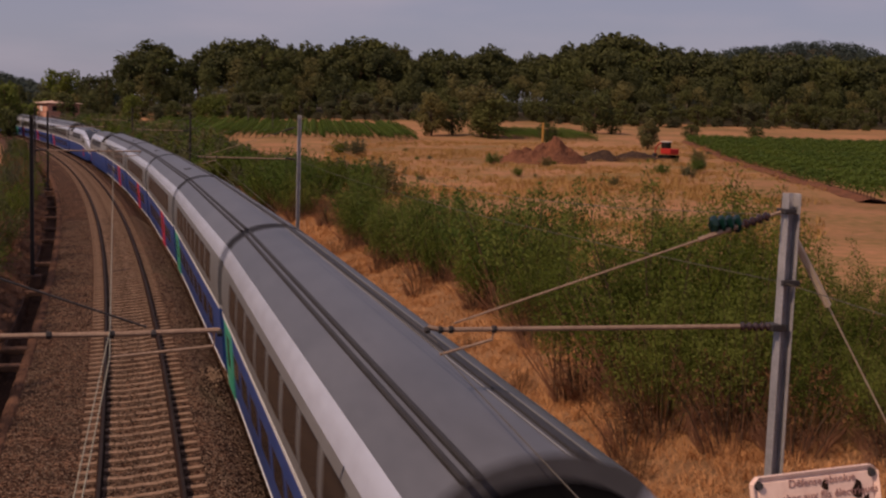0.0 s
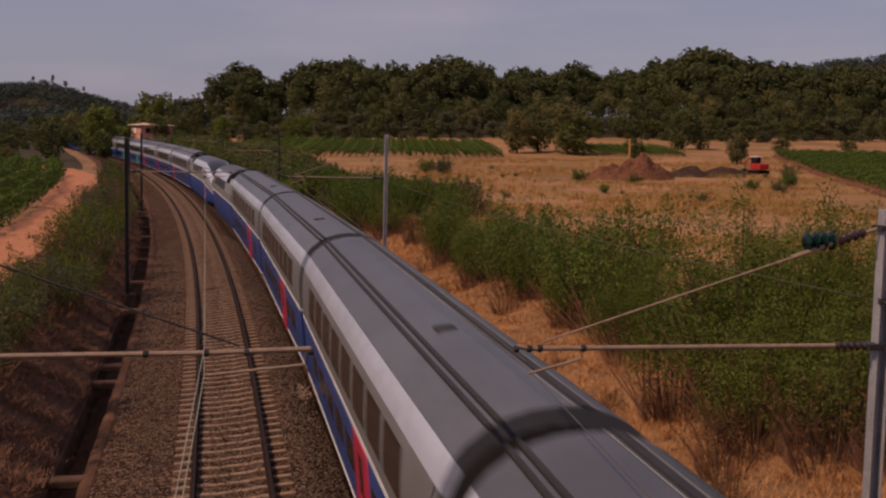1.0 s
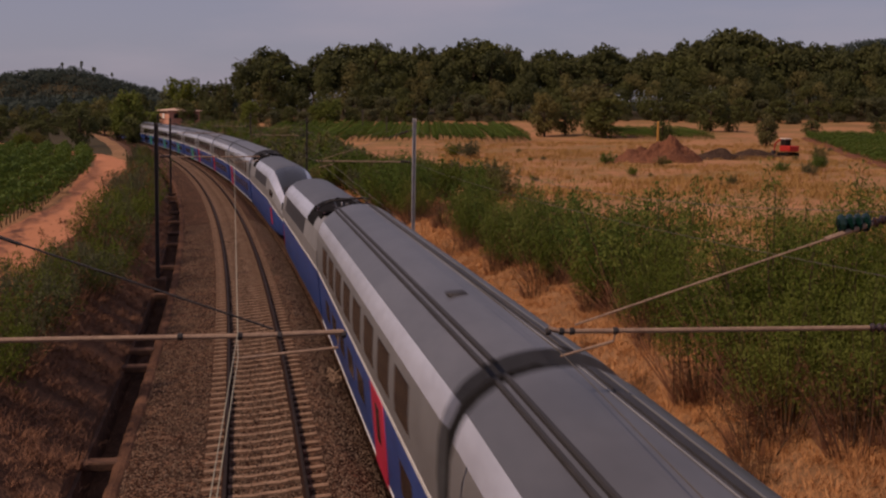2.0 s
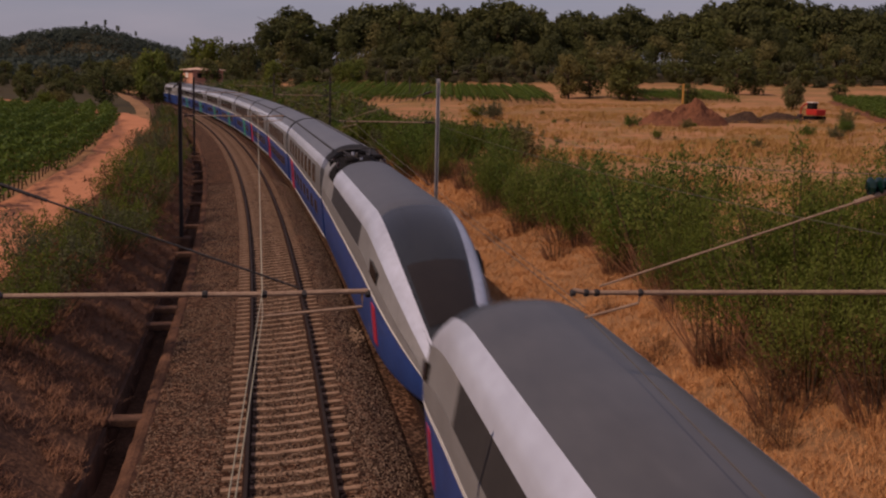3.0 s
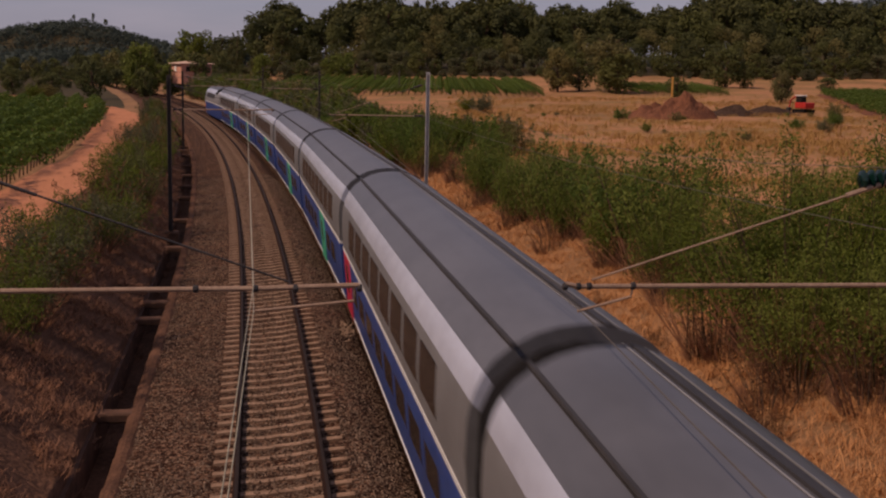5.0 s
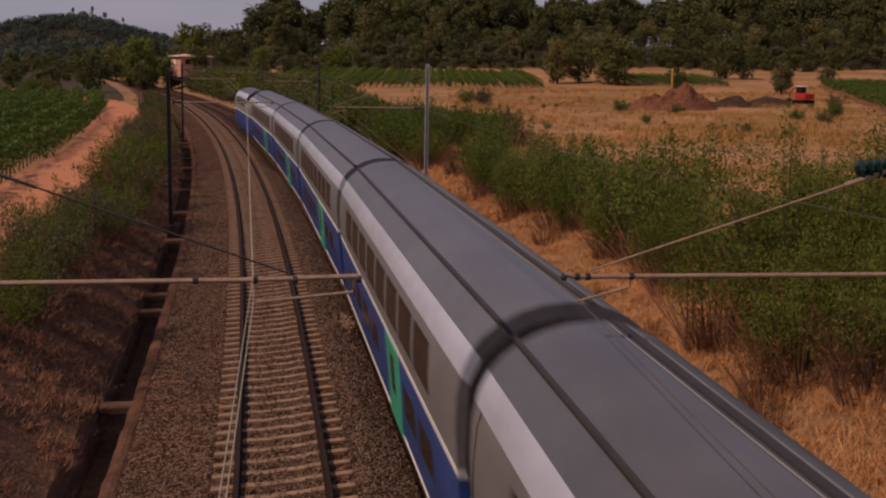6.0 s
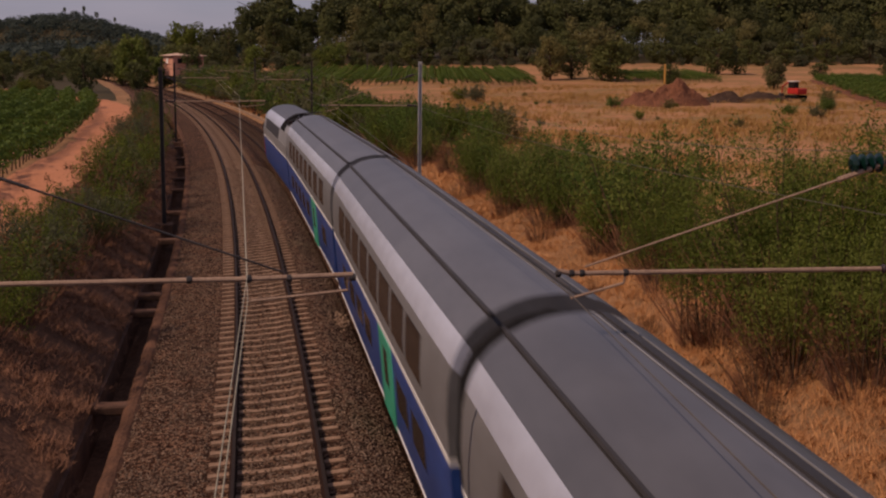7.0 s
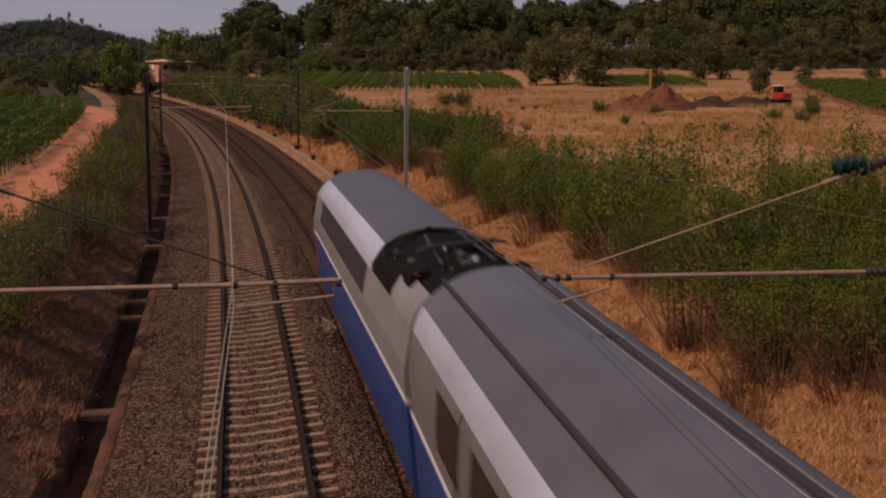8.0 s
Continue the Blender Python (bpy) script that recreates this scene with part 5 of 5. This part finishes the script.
def build_grass():
    rng = random.Random(41)
    spots = []
    for _ in range(9000):
        s = 12 + 70 * rng.random() ** 1.6
        p = at(s, rng.uniform(7.2, 13.0))
        spots.append((p.x, p.y, ground_z(p.x, p.y)))
    blades("dry_grass", spots, rng, M_STRAW, 0.2, "golden dry grass on the verge", 17, 1.1, 0.6, 0.2)
    spots = []
    for _ in range(4200):
        p = at(rng.uniform(60, 200), rng.uniform(7.6, 14.0))
        spots.append((p.x, p.y, ground_z(p.x, p.y)))
    blades("verge_grass", spots, rng, M_STRAW, 0.32, "golden dry grass along the far verge", 8, 0.6, 2.2)
    spots = []
    for _ in range(10000):
        s = 12 + 80 * rng.random() ** 1.5
        p = at(s, rng.uniform(-7.0, -3.72))
        if bump_noise(p.x, p.y, 0.9) > -0.25:
            spots.append((p.x, p.y, ground_z(p.x, p.y)))
    blades("brown_grass", spots, rng, M_BROWNGRASS, 0.13, "withered brown grass on the bank", 17, 1.3, 0.65, 0.22)
    spots = []
    for _ in range(13000):
        y = rng.uniform(45, 210)
        p = Vector((rng.uniform(2, (0.46 - 0.12 * rng.random() ** 2) * y), y, 0))
        if soff(p.x, p.y)[1] > 15 and bump_noise(p.x, p.y, 0.09) + 0.4 * bump_noise(p.x, p.y, 0.5) + rng.uniform(-0.25, 0.25) > 0.0 + 0.5 * max(0, p.x / y - 0.26):
            spots.append((p.x, p.y, ground_z(p.x, p.y)))
    blades("field_grass", spots, rng, M_FIELDGRASS, 0.45, "tall dry yellow grass in the field", 10, 0.6, 2.0, 0.3)


def build_field_things():
    # house by the bend
    h = thing("house", pose(-50.8, 250, 3.75, 0, 0, 34) @ Matrix.Diagonal((1.08, 1.0, 0.76, 1)), "small pink rendered house with a pale tiled roof", "house")
    bm = bmesh.new()
    box(bm, (0, 0, 0.7), (6.2, 5.2, 5.4), bevel=0.03)
    part("wall", bm, M_HOUSE, h)
    bm = bmesh.new()
    rings = [[bm.verts.new((x * k, y * k, z)) for x, y in ((-3.6, -3.1), (3.6, -3.1), (3.6, 3.1), (-3.6, 3.1))] for k, z in ((1, 3.35), (1.0, 3.5), (0.25, 4.1))]
    loft(bm, rings)
    part("roof", bm, M_TILE, h, "pale hipped tile roof")
    for x in (-1.7, 1.6):
        bm = bmesh.new()
        box(bm, (x, -2.62, 2.0), (0.9, 0.08, 1.3), bevel=0.01)
        w = part("window", bm, M_GLASS, h)
        bm = bmesh.new()
        box(bm, (x, -2.66, 1.3), (1.1, 0.16, 0.08))
        part("sill", bm, M_TILE, w)
    bm = bmesh.new()
    box(bm, (-3.13, 0.4, 2.0), (0.08, 1.0, 1.4), bevel=0.01)
    w = part("window", bm, M_WHITE, h, "closed white window shutters")
    bm = bmesh.new()
    box(bm, (-3.17, 0.4, 1.25), (0.16, 1.2, 0.08))
    part("sill", bm, M_TILE, w)
    bm = bmesh.new()
    box(bm, (0, -2.63, 1.3), (0.9, 0.08, 2.1), bevel=0.01)
    part("door", bm, M_BARK, h)
    # earth heaps
    rng = random.Random(51)
    for name, x, y, rx, ry, hh, m, lab in (("earth_mound", 28.5, 138, 4.6, 3.0, 3.1, M_EARTH, "tall heap of reddish dug earth"), ("earth_mound", 25.2, 138, 4.0, 2.6, 1.6, M_EARTH, "low heap of reddish dug earth"),
                                           ("spoil_bank", 36.5, 146, 4.2, 2.2, 1.5, M_DARKEARTH, "long bank of dark spoil"), ("spoil_bank", 42.5, 152, 4.4, 2.2, 1.2, M_DARKEARTH, "long bank of dark spoil")):
        bm = bmesh.new()
        bmesh.ops.create_grid(bm, x_segments=26, y_segments=20, size=1)
        for v in bm.verts:
            d = min(1, math.hypot(v.co.x, v.co.y))
            z = hh * (1 - d) ** 0.85 + hh * (0.6 * bump_noise(v.co.x * 2.6 + x, v.co.y * 2.6 + y) + 0.35 * bump_noise(v.co.x * 7 + x, v.co.y * 7 + y)) * (1 - d)
            v.co = Vector((v.co.x * rx, v.co.y * ry, z - 0.15))
        e = bmesh.ops.extrude_face_region(bm, geom=bm.faces[:])
        bmesh.ops.translate(bm, vec=(0, 0, -0.6), verts=[g for g in e["geom"] if isinstance(g, bmesh.types.BMVert)])
        bmesh.ops.recalc_face_normals(bm, faces=bm.faces)
        ob = part(name, bm, m)
        ob.location = (x, y, ground_z(x, y))
        tagged(ob, lab, "earth heap")
    # pale stones dropped beside the line
    verts, faces = [], []
    for _ in range(90):
        p = at(31.5 + rng.gauss(0, 0.45), 2.02 + rng.gauss(0, 0.13), -0.10 + abs(rng.gauss(0, 0.03)))
        r, b = rng.uniform(0.02, 0.045), len(verts)
        verts += [p + Vector(v) * r for v in ((1, 0, 0), (-1, 0.1, 0), (0, 0.9, 0.1), (0.1, -1, 0), (0, 0.1, 0.8), (0, 0, -0.8))]
        faces += [tuple(b + i for i in f) for f in ((4, 0, 2), (4, 2, 1), (4, 1, 3), (4, 3, 0), (5, 2, 0), (5, 1, 2), (5, 3, 1), (5, 0, 3))]
    tagged(quads("pale_stones", verts, faces, M_CESS), "small heap of pale stones on the ballast", "stones", kind="stuff")
    # furrow of red earth along the vines
    verts, faces = [], []
    for k in range(60):
        x, y = 42.2 + 0.21 * 2.2 * k, 84 + 2.2 * k
        for dx, hz in ((-1.4, 0.0), (-0.5, 0.3), (0.3, 0.22), (1.2, 0.02)):
            verts.append((x + dx, y, ground_z(x + dx, y) + hz + 0.1 * bump_noise(x + dx, y, 1.3) + 0.02))
    for k in range(59):
        for i in range(3):
            a = k * 4 + i
            faces.append((a, a + 1, a + 5, a + 4))
    tagged(quads("earth_furrow", verts, faces, M_EARTH), "low ridge of red earth along the vines", "furrow", kind="structure")
    # digger
    d = thing("excavator", pose(48.6, 157, ground_z(48.6, 157), 0, 0, 25), "small red excavator standing on bare earth", "excavator")
    for x in (-0.7, 0.7):
        bm = bmesh.new()
        prism(bm, [(-0.22, 0.1), (-0.22, 0.55), (0.22, 0.55), (0.22, 0.1)], -1.1, 1.1)
        bmesh.ops.translate(bm, vec=(x, 0, 0), verts=bm.verts)
        part("crawler_track", bm, M_BLACK, d)
    bm = bmesh.new()
    box(bm, (0, -0.2, 1.05), (1.7, 2.0, 0.8), bevel=0.1)
    part("body", bm, M_REDPAINT, d, "red painted body")
    bm = bmesh.new()
    box(bm, (-0.35, 0.15, 1.85), (0.9, 1.1, 0.9), bevel=0.08)
    c = part("cab", bm, M_GLASS, d, "glazed cab")
    bm = bmesh.new()
    box(bm, (-0.35, 0.15, 2.33), (1.0, 1.25, 0.1), bevel=0.03)
    part("cab_roof", bm, M_WHITE, c, "white cab roof")
    bm = bmesh.new()
    tube(bm, [(0.4, 0.8, 1.3), (0.4, 2.0, 2.2), (0.4, 3.0, 1.6), (0.4, 3.2, 0.6)], [0.16, 0.14, 0.1, 0.09], 6)
    part("boom", bm, M_REDPAINT, d)
    bm = bmesh.new()
    box(bm, (0.4, 3.25, 0.45), (0.6, 0.5, 0.5), bevel=0.06)
    part("bucket", bm, M_STEELDARK, d)
    # posts
    for x, y, h2, r, m, lab, cat in ((27.8, 140, 4.6, 0.14, M_YELLOWPOST, "yellow marker post beside the earth heap", "post"), (-6.5, 215, 3.9, 0.1, M_POLE, "thin dark pole at the vineyard", "pole"), (-12, 238, 4.4, 0.1, M_POLE, "thin dark pole at the vineyard", "pole")):
        bm = bmesh.new()
        tube(bm, [(0, 0, -0.3), (0, 0, h2)], [r, r * 0.85], 8)
        tube(bm, [(0, 0, h2), (0, 0, h2 + 0.08)], [r * 1.1, r * 0.6], 8)
        ob = part("post", bm, m)
        ob.location = (x, y, ground_z(x, y))
        tagged(ob, lab, cat)


build_woods()
build_hills()
build_far_woods()
build_bushes()
build_vines()
build_grass()
build_field_things()

build_tracks()
motions()
